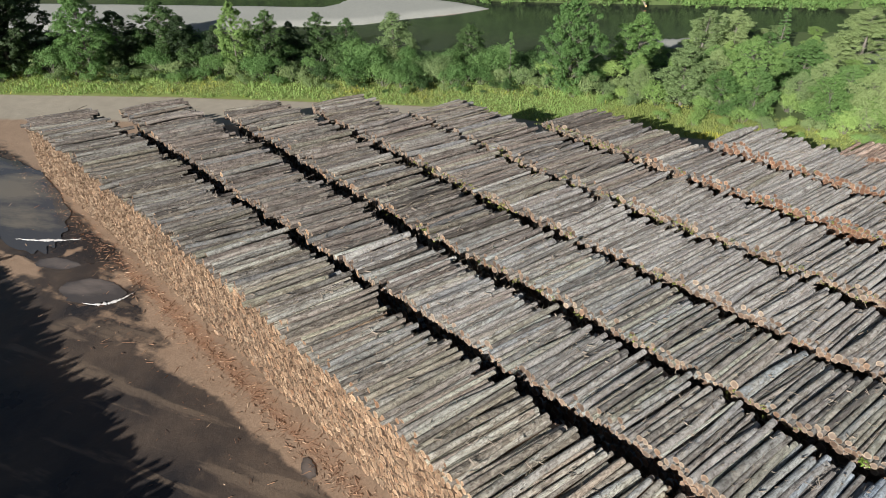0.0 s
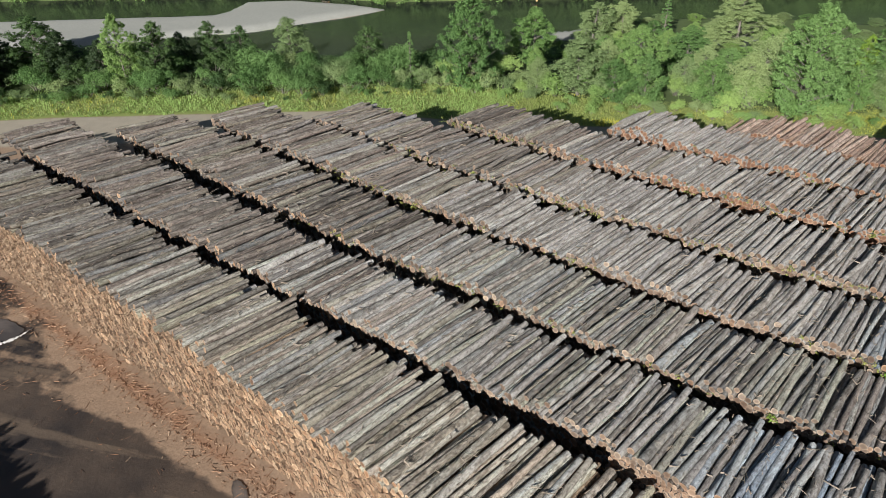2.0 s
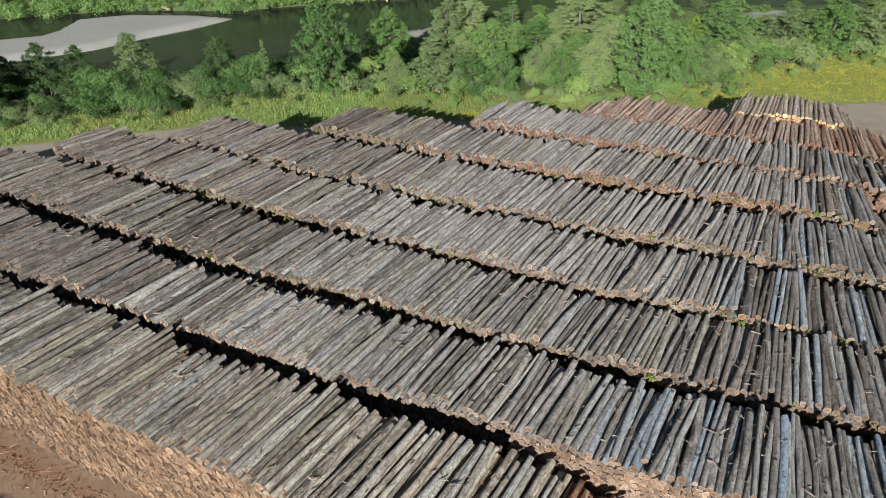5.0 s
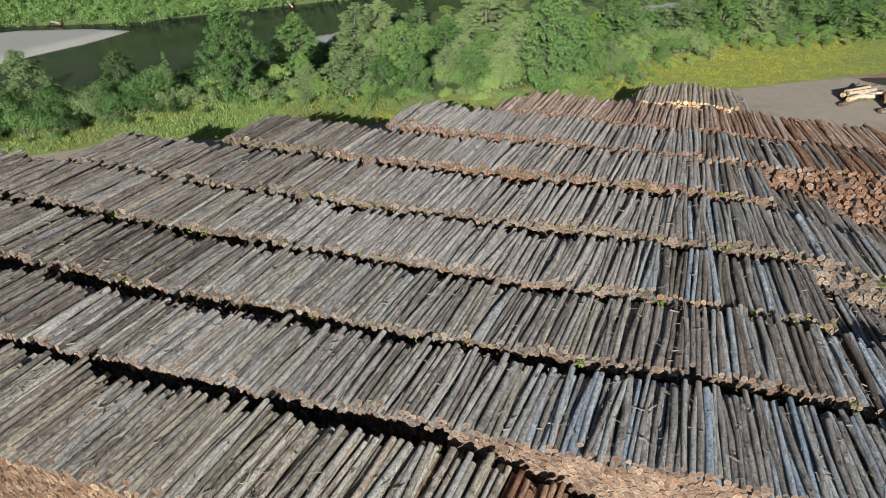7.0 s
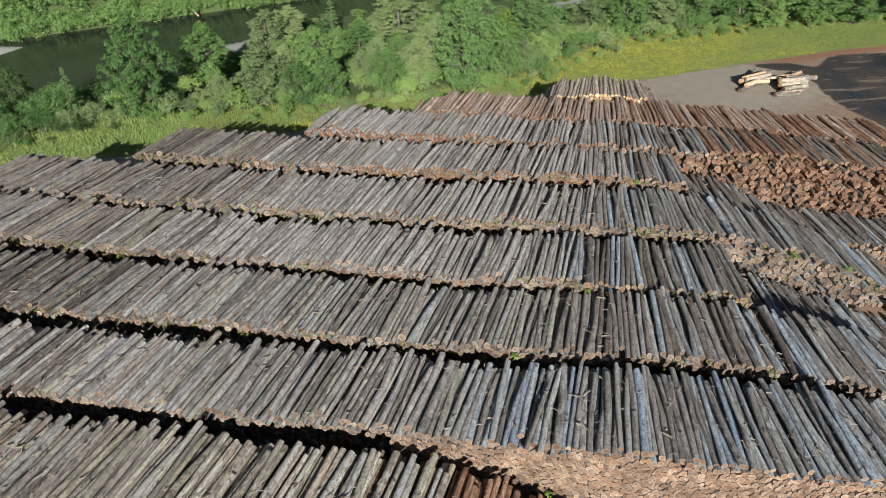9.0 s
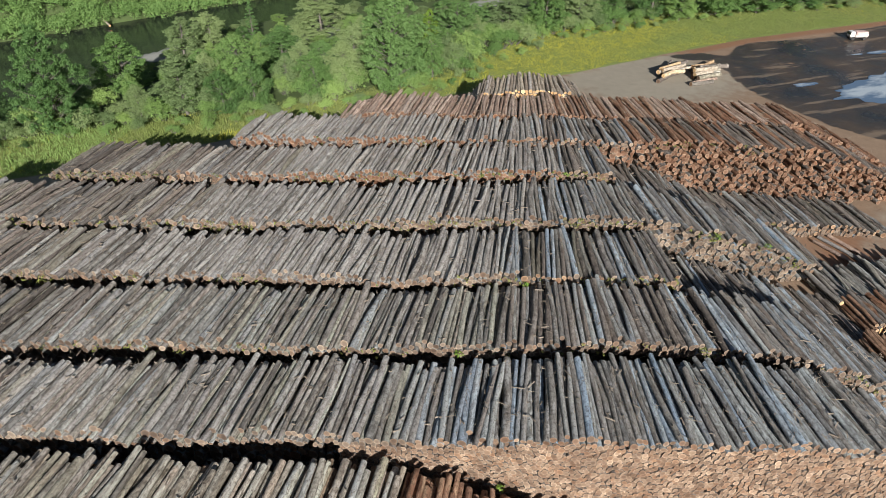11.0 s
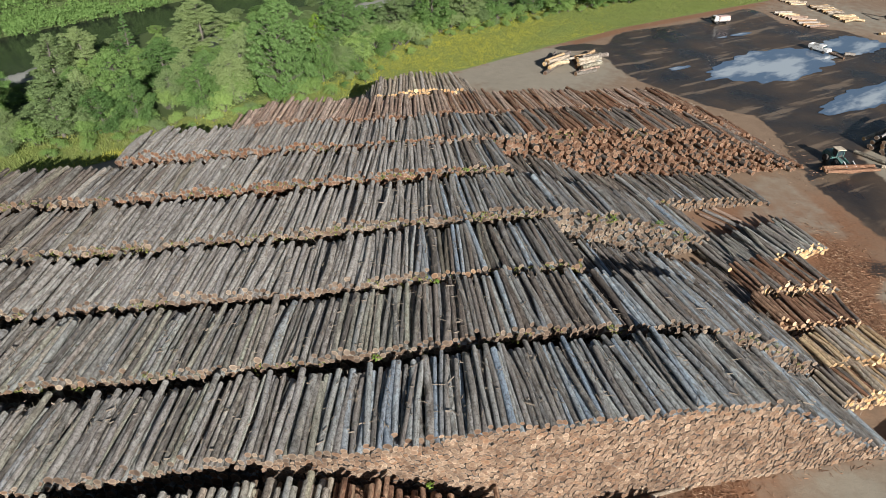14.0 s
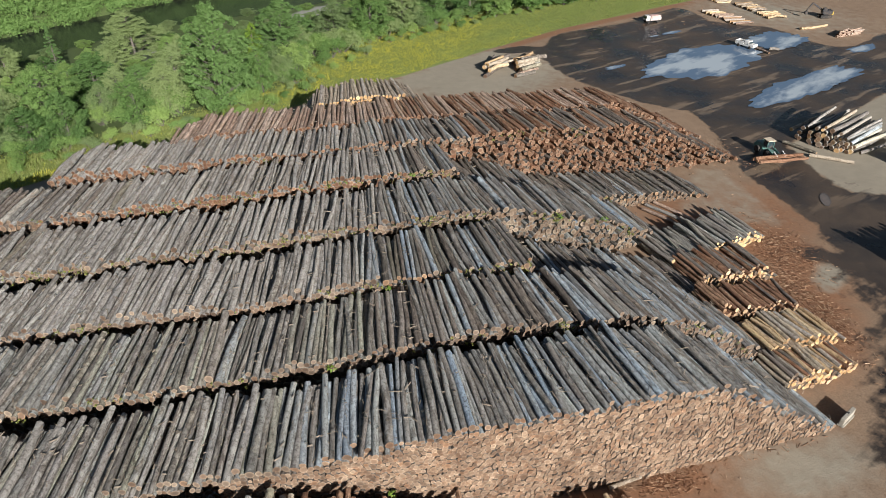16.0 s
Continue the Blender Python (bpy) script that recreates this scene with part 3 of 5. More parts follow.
def stack_logs(rng, near, top, y0, y1, full, depth=5, length=((0, 6.8), (1, 6.8)), ragged=0.13, step=0.436, yaw=YAW, wild=1.0, size=0.215, fine=1.0):
    """Rows of logs in a deck, laid down from the top. near: (y, x) of the near face, top: (y, z). full: (y0, y1) stretches whose whole
    face is open. Gives the top layers and open faces as one table, the hidden lower logs as another; the last column is the depth below the top."""
    seen, low = [], []
    lift, pitch = size * 1.55 * fine, size * 1.83 * fine
    layers = int(max(z for _, z in top) / lift) + 1
    for d in range(layers):
        y = y0 + (d % 2) * pitch / 2
        while y < y1:
            zt = interp(top, y)
            zt = zt + (0.13 * math.sin(y * 0.37 + near[0][1]) + 0.08 * math.sin(y * 1.0 + near[0][1] * 2)) * min(1.0, zt / 5)
            t = 1.0 if d == 0 else (0.5 if d == 1 else 0.2)
            r = float(np.clip(rng.normal(size * (0.97 if d == 0 else 1.04 * fine), size * (0.17 if d == 0 else 0.14)), size * 0.5, size * 1.5))
            z = zt - size - d * lift - (0.15 if d else 0.0) + rng.normal(0, 0.035) * (1 + 1.6 * t)
            hidden = d >= depth and not any(a - 1 <= y <= b + 1 for a, b in full)
            if hidden:
                r *= 1.7
            if z > 0.12 and not (hidden and d % 2):
                row = (interp(near, y) + rng.normal(0, (min(ragged, 0.2) if d == 0 else ragged * 0.4) + 0.17 * (t if d < 2 else 0.1) * wild * (0.5 if y < -2 else 1.15)), y, z, radians(interp(yaw, y) + rng.normal(0, 0.5 + 1.3 * t * wild)),
                       radians(rng.normal(0, 0.2 + 0.35 * t * wild)), interp(length, y) * rng.uniform(0.89 if d == 0 else 0.93, 1.06), r * rng.uniform(1, 1.08), r * rng.uniform(0.82, 1.0), d)
                open_face = any(a <= y <= b for a, b in full)
                if d > (1 if y > 3 else 2) and not open_face:
                    row = (row[0] + 0.25 + 0.28 * min(d - 1, 4) + abs(rng.normal(0, 0.2)), *row[1:5], row[5] - 0.5, *row[6:])
                if open_face and ragged > 0.3 and d and rng.random() < 0.4:      # logs that have slid back, and holes
                    row = (row[0] + rng.uniform(0.6, 1.9), *row[1:5], row[5] - 1.0, row[6] * 0.9, *row[7:])
                if d < depth or open_face:
                    seen.append(row)
                else:
                    low.append(row)
            y += rng.uniform(0.85, 1.15) * (pitch * (1.8 if hidden else 1.0) if d else step * (0.35 + 0.65 * r / size))
    return np.array(seen), np.array(low) if low else np.zeros((0, 9))


def log_thing(name, label, tables, kinds, origin, nearest=None, group="", budget=300, category="log deck", under=""):
    """A deck: an empty at its base, logs of the top layer in the stretch 'nearest' as parts, the rest joined.
    tables: (seen, low); kinds: function of y that names the material set; under: the set below the top layer, if another."""
    seen, low = tables
    rng = np.random.default_rng(int(abs(origin[0] * 7 + origin[1] * 13)) + 5)
    base = new(name)
    base.location = origin
    tagged(base, label, category, group)
    o = np.array(origin)
    seen, low = seen.copy(), low.copy()
    seen[:, :3] -= o
    if len(low):
        low[:, :3] -= o
    single = np.zeros(len(seen), bool)
    if nearest is not None:
        ok = np.where((seen[:, 8] <= 1) & (seen[:, 1] + o[1] >= nearest[0]) & (seen[:, 1] + o[1] <= nearest[1]))[0]
        ok = ok[np.argsort(seen[ok, 8], kind="stable")][:budget]
        single[ok] = True
    for row in seen[single]:
        kind = under if under and row[8] > 1 else kinds(row[1] + o[1], rng)
        ob = new("log", VARIANTS[kind][rng.integers(len(VARIANTS[kind]))])
        k = (row[6] + row[7]) / 2 / 0.23
        ob.parent = base
        ob.matrix_basis = Matrix.LocRotScale(Vector(row[:3]), Euler((rng.uniform(0, 6.28), -row[4], row[3])), Vector((row[5] / REF_LEN, k, k)))
    rest = seen[~single]
    names = np.array([under if under and row[8] > 1 else kinds(row[1] + o[1], rng) for row in rest])
    for kind in sorted(set(names)):
        ob = new("stacked_log", joined_logs("stacked_log", rng, rest[names == kind][:, :8], MATS[kind]))
        ob.parent = base
        tagged(ob, kind="stuff")
    if len(low):
        ob = new("lower_log", joined_logs("lower_log", rng, low[:, :8], MATS[kinds(0, rng)], 6, 2))
        ob.parent = base
        tagged(ob, kind="stuff")
    return base


def grain(*stops):
    """Material set by the place along a deck: stops are (y, set) in rising y, each ruling up to its y, a last set beyond."""
    def pick(y, rng):
        soft = rng.normal(0, 1)
        for limit, kind in stops:
            if y + soft * (4.0 if limit > 20 else 0.6) < limit:
                break
        sets = kind.split("+")
        return sets[rng.integers(len(sets))]
    return pick


def litter(rng, seen, y0, y1):
    """Broken branches and strips of bark that lie on the top logs of a deck."""
    top = seen[seen[:, 8] == 0]
    n = int(len(top) * 8)
    pick = top[rng.integers(len(top), size=n)]
    s = rng.uniform(0.3, 6.5, n)
    x = pick[:, 0] + np.cos(pick[:, 3]) * s
    y = pick[:, 1] + np.sin(pick[:, 3]) * s + rng.normal(0, 0.2, n)
    z = pick[:, 2] + pick[:, 6] * 0.93 + rng.uniform(0.0, 0.08, n)
    ln = rng.gamma(2.0, 0.11, n) + 0.06
    flat = rng.random(n) < 0.45
    rad = np.where(flat, rng.uniform(0.02, 0.06, n), rng.uniform(0.012, 0.025, n))
    w, Q, T, uv, kinds = log_arrays(rng, n, np.stack([x, y, z], 1), np.where(rng.random(n) < 0.4, pick[:, 3], 0) + rng.normal(0, 1.1, n), np.where(flat, rng.normal(0.03, 0.1, n), np.abs(rng.normal(0.1, 0.5, n))), ln, rad, rad * 0.6, 3, 2, 0.0, 0.3)
    ob = new("broken_branches", np_mesh("broken_branches", w, [Q, T], [LITTER, LITTER], kinds, uv))
    tagged(ob, "broken branches and bark strips scattered over stacked logs", "branches", kind="stuff")


deck_rng = np.random.default_rng(11)
FACES = []


def deck(label, near, top, stretch, full, nearest, length, ragged, kinds):
    """A deck of stacked logs: near face (y, x), top (y, z), stretch of y, open faces, stretch of single logs, log length by y,
    unevenness of the face and materials."""
    y0, y1 = stretch
    FACES.append((near, top, y0, y1))
    tables = stack_logs(deck_rng, near, top, y0, y1, full, length=length, ragged=ragged, fine=0.8 if "pinkish" in label else 1.0)
    litter(deck_rng, tables[0], y0, y1)
    log_thing("log_deck", label, tables, kinds, (interp(near, (y0 + y1) / 2) + 3.4, (y0 + y1) / 2, 0.0), nearest, "decks of the log yard",
              under="face" if "long" in label else "brick" if "pinkish" in label else "")


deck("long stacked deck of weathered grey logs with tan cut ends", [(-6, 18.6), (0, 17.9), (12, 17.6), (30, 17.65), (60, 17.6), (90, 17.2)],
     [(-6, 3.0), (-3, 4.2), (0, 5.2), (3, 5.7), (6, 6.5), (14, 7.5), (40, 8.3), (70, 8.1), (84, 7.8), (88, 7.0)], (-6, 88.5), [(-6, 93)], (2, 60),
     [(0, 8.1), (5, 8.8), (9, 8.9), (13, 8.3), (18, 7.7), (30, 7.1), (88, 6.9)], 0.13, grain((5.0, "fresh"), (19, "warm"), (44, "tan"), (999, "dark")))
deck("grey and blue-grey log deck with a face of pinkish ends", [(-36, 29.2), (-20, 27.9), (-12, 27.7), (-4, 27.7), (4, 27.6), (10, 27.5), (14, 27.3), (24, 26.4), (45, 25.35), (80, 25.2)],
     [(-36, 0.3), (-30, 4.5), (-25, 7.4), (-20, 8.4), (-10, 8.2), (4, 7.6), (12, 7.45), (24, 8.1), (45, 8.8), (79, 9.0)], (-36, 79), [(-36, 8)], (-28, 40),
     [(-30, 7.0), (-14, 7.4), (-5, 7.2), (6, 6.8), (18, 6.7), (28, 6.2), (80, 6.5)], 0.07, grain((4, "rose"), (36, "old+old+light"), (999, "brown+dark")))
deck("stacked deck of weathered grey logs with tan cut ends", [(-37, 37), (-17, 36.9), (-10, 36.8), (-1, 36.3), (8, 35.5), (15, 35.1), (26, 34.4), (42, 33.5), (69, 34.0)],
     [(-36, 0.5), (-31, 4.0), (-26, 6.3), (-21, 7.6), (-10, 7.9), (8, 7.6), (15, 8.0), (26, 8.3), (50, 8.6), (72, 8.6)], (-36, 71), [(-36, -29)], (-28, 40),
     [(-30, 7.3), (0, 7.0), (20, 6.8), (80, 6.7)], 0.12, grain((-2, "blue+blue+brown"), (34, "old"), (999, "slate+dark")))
deck("stacked deck of weathered logs with straw-coloured cut ends", [(-37, 46), (-15, 45.0), (0, 44.2), (8, 43.3), (17, 42.9), (36, 42.0), (66, 42.2)],
     [(-35, 0.5), (-30, 1.8), (-24, 4.0), (-17.5, 5.3), (-16.3, 7.7), (10, 8.1), (36, 8.4), (66, 8.6)], (-35, 65), [(-35, -17)], (-26, 40),
     [(-30, 7.4), (0, 7.1), (20, 6.8), (80, 6.8)], 0.12, grain((-2, "blue+blue+dark+brown"), (30, "light"), (999, "slate")))
deck("stacked deck of grey logs with grass between the cut ends", [(-37, 56.5), (-30, 55.8), (-18, 54.6), (-11, 53.7), (8, 51.7), (25, 50.4), (38, 49.8), (57, 49.6)],
     [(-36, 0.4), (-30, 3.2), (-24, 5.6), (-17, 7.4), (-10, 8.0), (10, 8.3), (57, 8.5)], (-36, 56), [(-36, -15)], (-26, 40), [(-30, 7.4), (80, 7.2)], 0.35, grain((-4, "moss+moss+slate+moss"), (28, "light"), (999, "slate")))
deck("stacked deck of grey-brown logs with rust-red cut ends", [(-44, 64.6), (-12, 63.5), (-7, 63.2), (4, 61.6), (18, 60.0), (30, 59.3), (50, 58.8)],
     [(-45, 0.4), (-40, 1.4), (-32, 1.7), (-27, 2.2), (-20, 4.6), (-15, 5.4), (-13.5, 7.6), (10, 8.3), (44, 8.4)], (-45, 43.5), [(-45, -14)], (-26, 40), [(-30, 6.6), (80, 7.2)], 0.14, grain((-8, "blue+dark+brown"), (24, "rust"), (999, "slate")))
deck("deck of dark logs with a heaped slope of red cut ends", [(-54, 73), (-40, 72), (-20, 71.0), (-2, 69.8), (28, 68.6)],
     [(-54, 0.4), (-49, 2.4), (-42, 5.6), (-36, 7.2), (-20, 7.9), (25, 8.3), (28, 7.5)], (-54, 28), [(-54, -18)], (-52, 28), [(-30, 6.6), (80, 6.6)], 0.85, grain((-18, "dusk+ruddy"), (-6, "blue+dusk"), (999, "rust")))
deck("stacked deck of fresh red-brown logs with orange cut ends", [(-53, 80), (-30, 78.4), (-15, 77.8), (0, 76.8), (20, 75.2)],
     [(-53, 0.4), (-48, 2.6), (-42, 5.6), (-38, 7.0), (-20, 7.7), (5, 8.2), (14, 8.2), (18, 6.9)], (-53, 17.5), [(-53, -38)], (-52, 17), [(-30, 6.8), (80, 6.8)], 0.16, grain((-24, "red+ruddy"), (-8, "red+red+ruddy"), (999, "red")))
deck("short deck of pale brown logs with bright yellow cut ends", [(-13, 85.6), (0, 84.6)],
     [(-15.5, 3.6), (-13.5, 6.9), (-11, 7.8), (-5, 8.0), (0, 7.6), (3, 4.5), (5, 0.5)], (-15.5, 5), [(-15.5, 5)], (-14, 4), [(-30, 6.8), (80, 6.8)], 0.14, grain((999, "weather")))


# ------------------------------------------------------------------ unseen decks, set to shade the lanes
def shade_decks():
    rng = np.random.default_rng(12)
    # All three stand out of view; their places follow from their shadows.
    for near, top, (y0, y1) in (([(0, -20.1), (29, -20.1), (30, -21.2), (90, -21.2)], [(-20, 7.9), (29, 7.9), (30, 9.0), (80, 9.2)], (-20, 73)),
                                ([(-120, 33.7), (-58, 33.7)], [(-120, 6), (-58, 6)], (-110, -59.6)),
                                ([(-130, 53.1), (-75, 53.1)], [(-130, 6), (-75, 6)], (-120, -76.5))):
        tables = stack_logs(rng, near, top, y0, y1, [], depth=3)
        log_thing("log_deck", "unseen stacked deck of weathered logs that shades the lane", tables, grain((999, "old")), (near[0][1] + 3.4, (y0 + y1) / 2, 0.0), None, "decks of the log yard")


shade_decks()


# ------------------------------------------------------------------ trees and shrubs
def leaf_cloud(rng, centres, radii, per, size, flat=0.75, clumps=20):
    """Many small leaves, gathered in tufts over the shells of a set of blobs, with gaps between the tufts."""
    vs = []
    for c, r in zip(centres, radii):
        k = max(4, int(clumps * min(1.6, max(0.6, r))))
        n = int(per * r * r / k) + 4
        d = rng.normal(0, 1, (k, 3))
        d /= np.linalg.norm(d, axis=1)[:, None]
        d[:, 2] = np.where(d[:, 2] < -0.35, -d[:, 2], d[:, 2])
        tuft = np.asarray(c) + d * r * rng.uniform(0.5, 1.2, (k, 1)) * np.array([1, 1, flat])
        tr = r * rng.uniform(0.26, 0.48, (k, 1, 1))
        e = rng.normal(0, 1, (k, n, 3))
        e /= np.linalg.norm(e, axis=2)[..., None]
        p = (tuft[:, None] + e * tr * rng.uniform(0.35, 1.15, (k, n, 1)) * np.array([1, 1, 0.7])).reshape(-1, 3)
        nrm = (e + 0.7 * d[:, None] + rng.normal(0, 0.55, (k, n, 3))).reshape(-1, 3) + np.array([0, 0, 0.25])
        nrm /= np.linalg.norm(nrm, axis=1)[:, None]
        t = np.cross(nrm, rng.normal(0, 1, nrm.shape))
        t /= np.linalg.norm(t, axis=1)[:, None] + 1e-9
        b = np.cross(nrm, t)
        s = size * rng.uniform(0.5, 1.3, (len(p), 1))
        w = s * rng.uniform(0.5, 0.9, (len(p), 1))
        vs.append(np.stack([p - t * s, p + t * s * 0.6 + b * w, p + t * s * 0.5 - b * w + nrm * s * 0.2], 1))
    v = np.concatenate(vs)
    return v.reshape(-1, 3), np.arange(len(v) * 3).reshape(-1, 3)


def limb(bm, a, b, r0, r1, sides=6):
    a, b = Vector(a), Vector(b)
    q = (b - a).to_track_quat("Z", "Y")
    rings = []
    for p, r in ((a, r0), (b, r1)):
        rings.append([bm.verts.new(p + q @ Vector((r * math.cos(k * 6.2832 / sides), r * math.sin(k * 6.2832 / sides), 0))) for k in range(sides)])
    for k in range(sides):
        bm.faces.new((rings[0][k], rings[0][(k + 1) % sides], rings[1][(k + 1) % sides], rings[1][k]))
    bm.faces.new(rings[1])


def make_tree(name, seed, height, width, leaves, size, per, bare=0.22, cone=0.0, label="", category="tree", count=64, puff=(0.085, 0.15)):
    """A tree: tapered trunk with limbs, a crown of leaf clumps round the limbs' ends."""
    rng = np.random.default_rng(seed)
    base = new(name)
    tagged(base, label, category)
    bm = bmesh.new()
    lean = rng.normal(0, 0.03, 2)
    pts = [Vector((lean[0] * z, lean[1] * z, z)) for z in np.linspace(0, height * 0.9, 6)]
    r = height * 0.016 + 0.04
    for k in range(5):
        limb(bm, pts[k], pts[k + 1], r * (1 - k / 5.5), r * (1 - (k + 1) / 5.5), 7)
    centres, radii = [], []
    lobes = rng.uniform(0.72, 1.12, 7)
    for k in range(count):
        s = (k + rng.uniform(0, 1)) / count
        z = height * (bare + (0.95 - bare) * s)
        a = k * 2.4 + rng.uniform(-0.6, 0.6)
        lobe = lobes[int((a % 6.2832) / 6.2832 * 7) % 7] * (1 + 0.12 * math.sin(3 * a + 9 * s))
        shape = (1 - s) ** 0.9 if cone else max(0.12, 1 - abs(2 * (s - 0.42)) ** 2.4 * (0.75 if s < 0.42 else 0.62)) * lobe
        reach = width * 0.43 * shape * (rng.uniform(0.4, 1.05) if cone else math.sqrt(rng.uniform(0.12, 1.0)))
        root = Vector((lean[0] * z, lean[1] * z, z - reach * (0.1 if cone else 0.6)))
        end = Vector((lean[0] * z + math.cos(a) * reach, lean[1] * z + math.sin(a) * reach, z))
        limb(bm, root, end, r * 0.22, r * 0.05, 4)
        centres.append(end)
        radii.append(max(0.35, width * rng.uniform(*puff) * (0.45 + 0.55 * min(1, shape))))
    centres.append((lean[0] * height, lean[1] * height, height * 0.95))
    radii.append(width * (0.06 if cone else 0.1))
    part("trunk", bm, TRUNK, base)
    v, f = leaf_cloud(rng, centres, radii, per, size, 0.6 if cone else 0.95)
    crown = new("crown", np_mesh("crown", v, [f], [leaves]))
    crown.parent = base
    return base


def make_shrub(name, seed, height, width, leaves, size, per, label):
    rng = np.random.default_rng(seed)
    base = new(name)
    tagged(base, label, "shrub")
    bm = bmesh.new()
    centres, radii = [], []
    for k in range(8):
        a, d = rng.uniform(0, 6.28), width * 0.4 * math.sqrt(rng.uniform(0, 1))
        z = height * rng.uniform(0.3, 0.8) * (1 - 0.35 * d / (width * 0.5))
        end = Vector((d * math.cos(a), d * math.sin(a), z))
        limb(bm, (0.2 * d * math.cos(a), 0.2 * d * math.sin(a), 0), end, 0.05, 0.02, 4)
        centres.append(end)
        radii.append(rng.uniform(0.2, 0.32) * (width + height) * 0.5)
    part("stem", bm, TRUNK, base)
    v, f = leaf_cloud(rng, centres, radii, per, size)
    v[:, 2] = np.maximum(v[:, 2], 0.05)
    crown = new("foliage", np_mesh("foliage", v, [f], [leaves]))
    crown.parent = base
    return base


def scatter(proto_list, spots, rng, grow=(0.92, 1.1)):
    """Copies of the prototypes at the spots (x, y, height over 12 m, and the spread over 8 m if given); the first spots take the prototypes themselves."""
    todo = list(proto_list)
    for x, y, s, *spread_out in spots:
        k = s * rng.uniform(*grow)
        m = Matrix.LocRotScale(Vector((x, y, float(ground_z(x, y)) - 0.1)), Euler((0, 0, rng.uniform(0, 6.28))), None)
        if todo:
            ob = todo.pop()
            ob.matrix_basis = m
        else:
            ob = copy_thing(proto_list[rng.integers(len(proto_list))], m)
        wide = spread_out[0] if spread_out else k
        ob.scale = (wide, wide * rng.uniform(0.9, 1.1), k * rng.uniform(0.95, 1.05))
    for ob in todo:
        for c in list(ob.children):
            bpy.data.objects.remove(c)
        bpy.data.objects.remove(ob)


# trees that can be told apart: x, y, height, spread
GREEN_TREES = [(47.3, 115.9, 10.1, 10), (56.7, 99.9, 10.5, 6.7), (67.0, 99.1, 8.2, 5.8), (70.6, 96.2, 7.6, 5.1), (82.3, 77.3, 7.7, 6.0),
               (98.9, 55.2, 10.5, 8.6), (115.7, 35.0, 7.1, 8.0)]
BROAD_TREES = [(85.8, 59.3, 14.4, 11.5), (100.0, 37.2, 10.0, 11.5), (106.0, 14.5, 15.0, 12.5), (128.8, 5.1, 11.1, 12), (35.5, 119, 13.3, 11.5)]
BANK_TREES = [(137.4, -12.1, 10.5, 9.6), (147.3, -27.1, 10.5, 10), (150.1, -35.4, 10, 10), (153.8, -49.9, 9, 10), (156.7, -59.6, 9, 10), (161, -70, 9, 10)]
GREY_TREES = [(53.1, 102.3, 11.2, 6.3), (75.1, 87.8, 9.2, 7.4), (121.6, 55.4, 9.4, 10.0), (93.3, 43.8, 9.3, 9.5), (126.9, 51.5, 8.7, 9.0), (135.9, 32.5, 11.1, 13.5),
              (135.7, -4.6, 8.0, 8.9), (141.6, -19.0, 8.6, 8.7), (149.8, -41.0, 8, 9.4)]
CONIFERS = [(82.2, 68.0, 8.5, 5.0), (134.6, 46.2, 9.4, 6.6)]
SHADED_TREES = [(26, 127, 15, 11), (22.5, 130, 16, 11), (30, 131, 13.5, 11), (41, 119, 9.5, 9), (49, 113, 8, 7), (62.3, 100.5, 7, 5.5), (20, 127, 13, 10), (53, 108, 7, 6)]


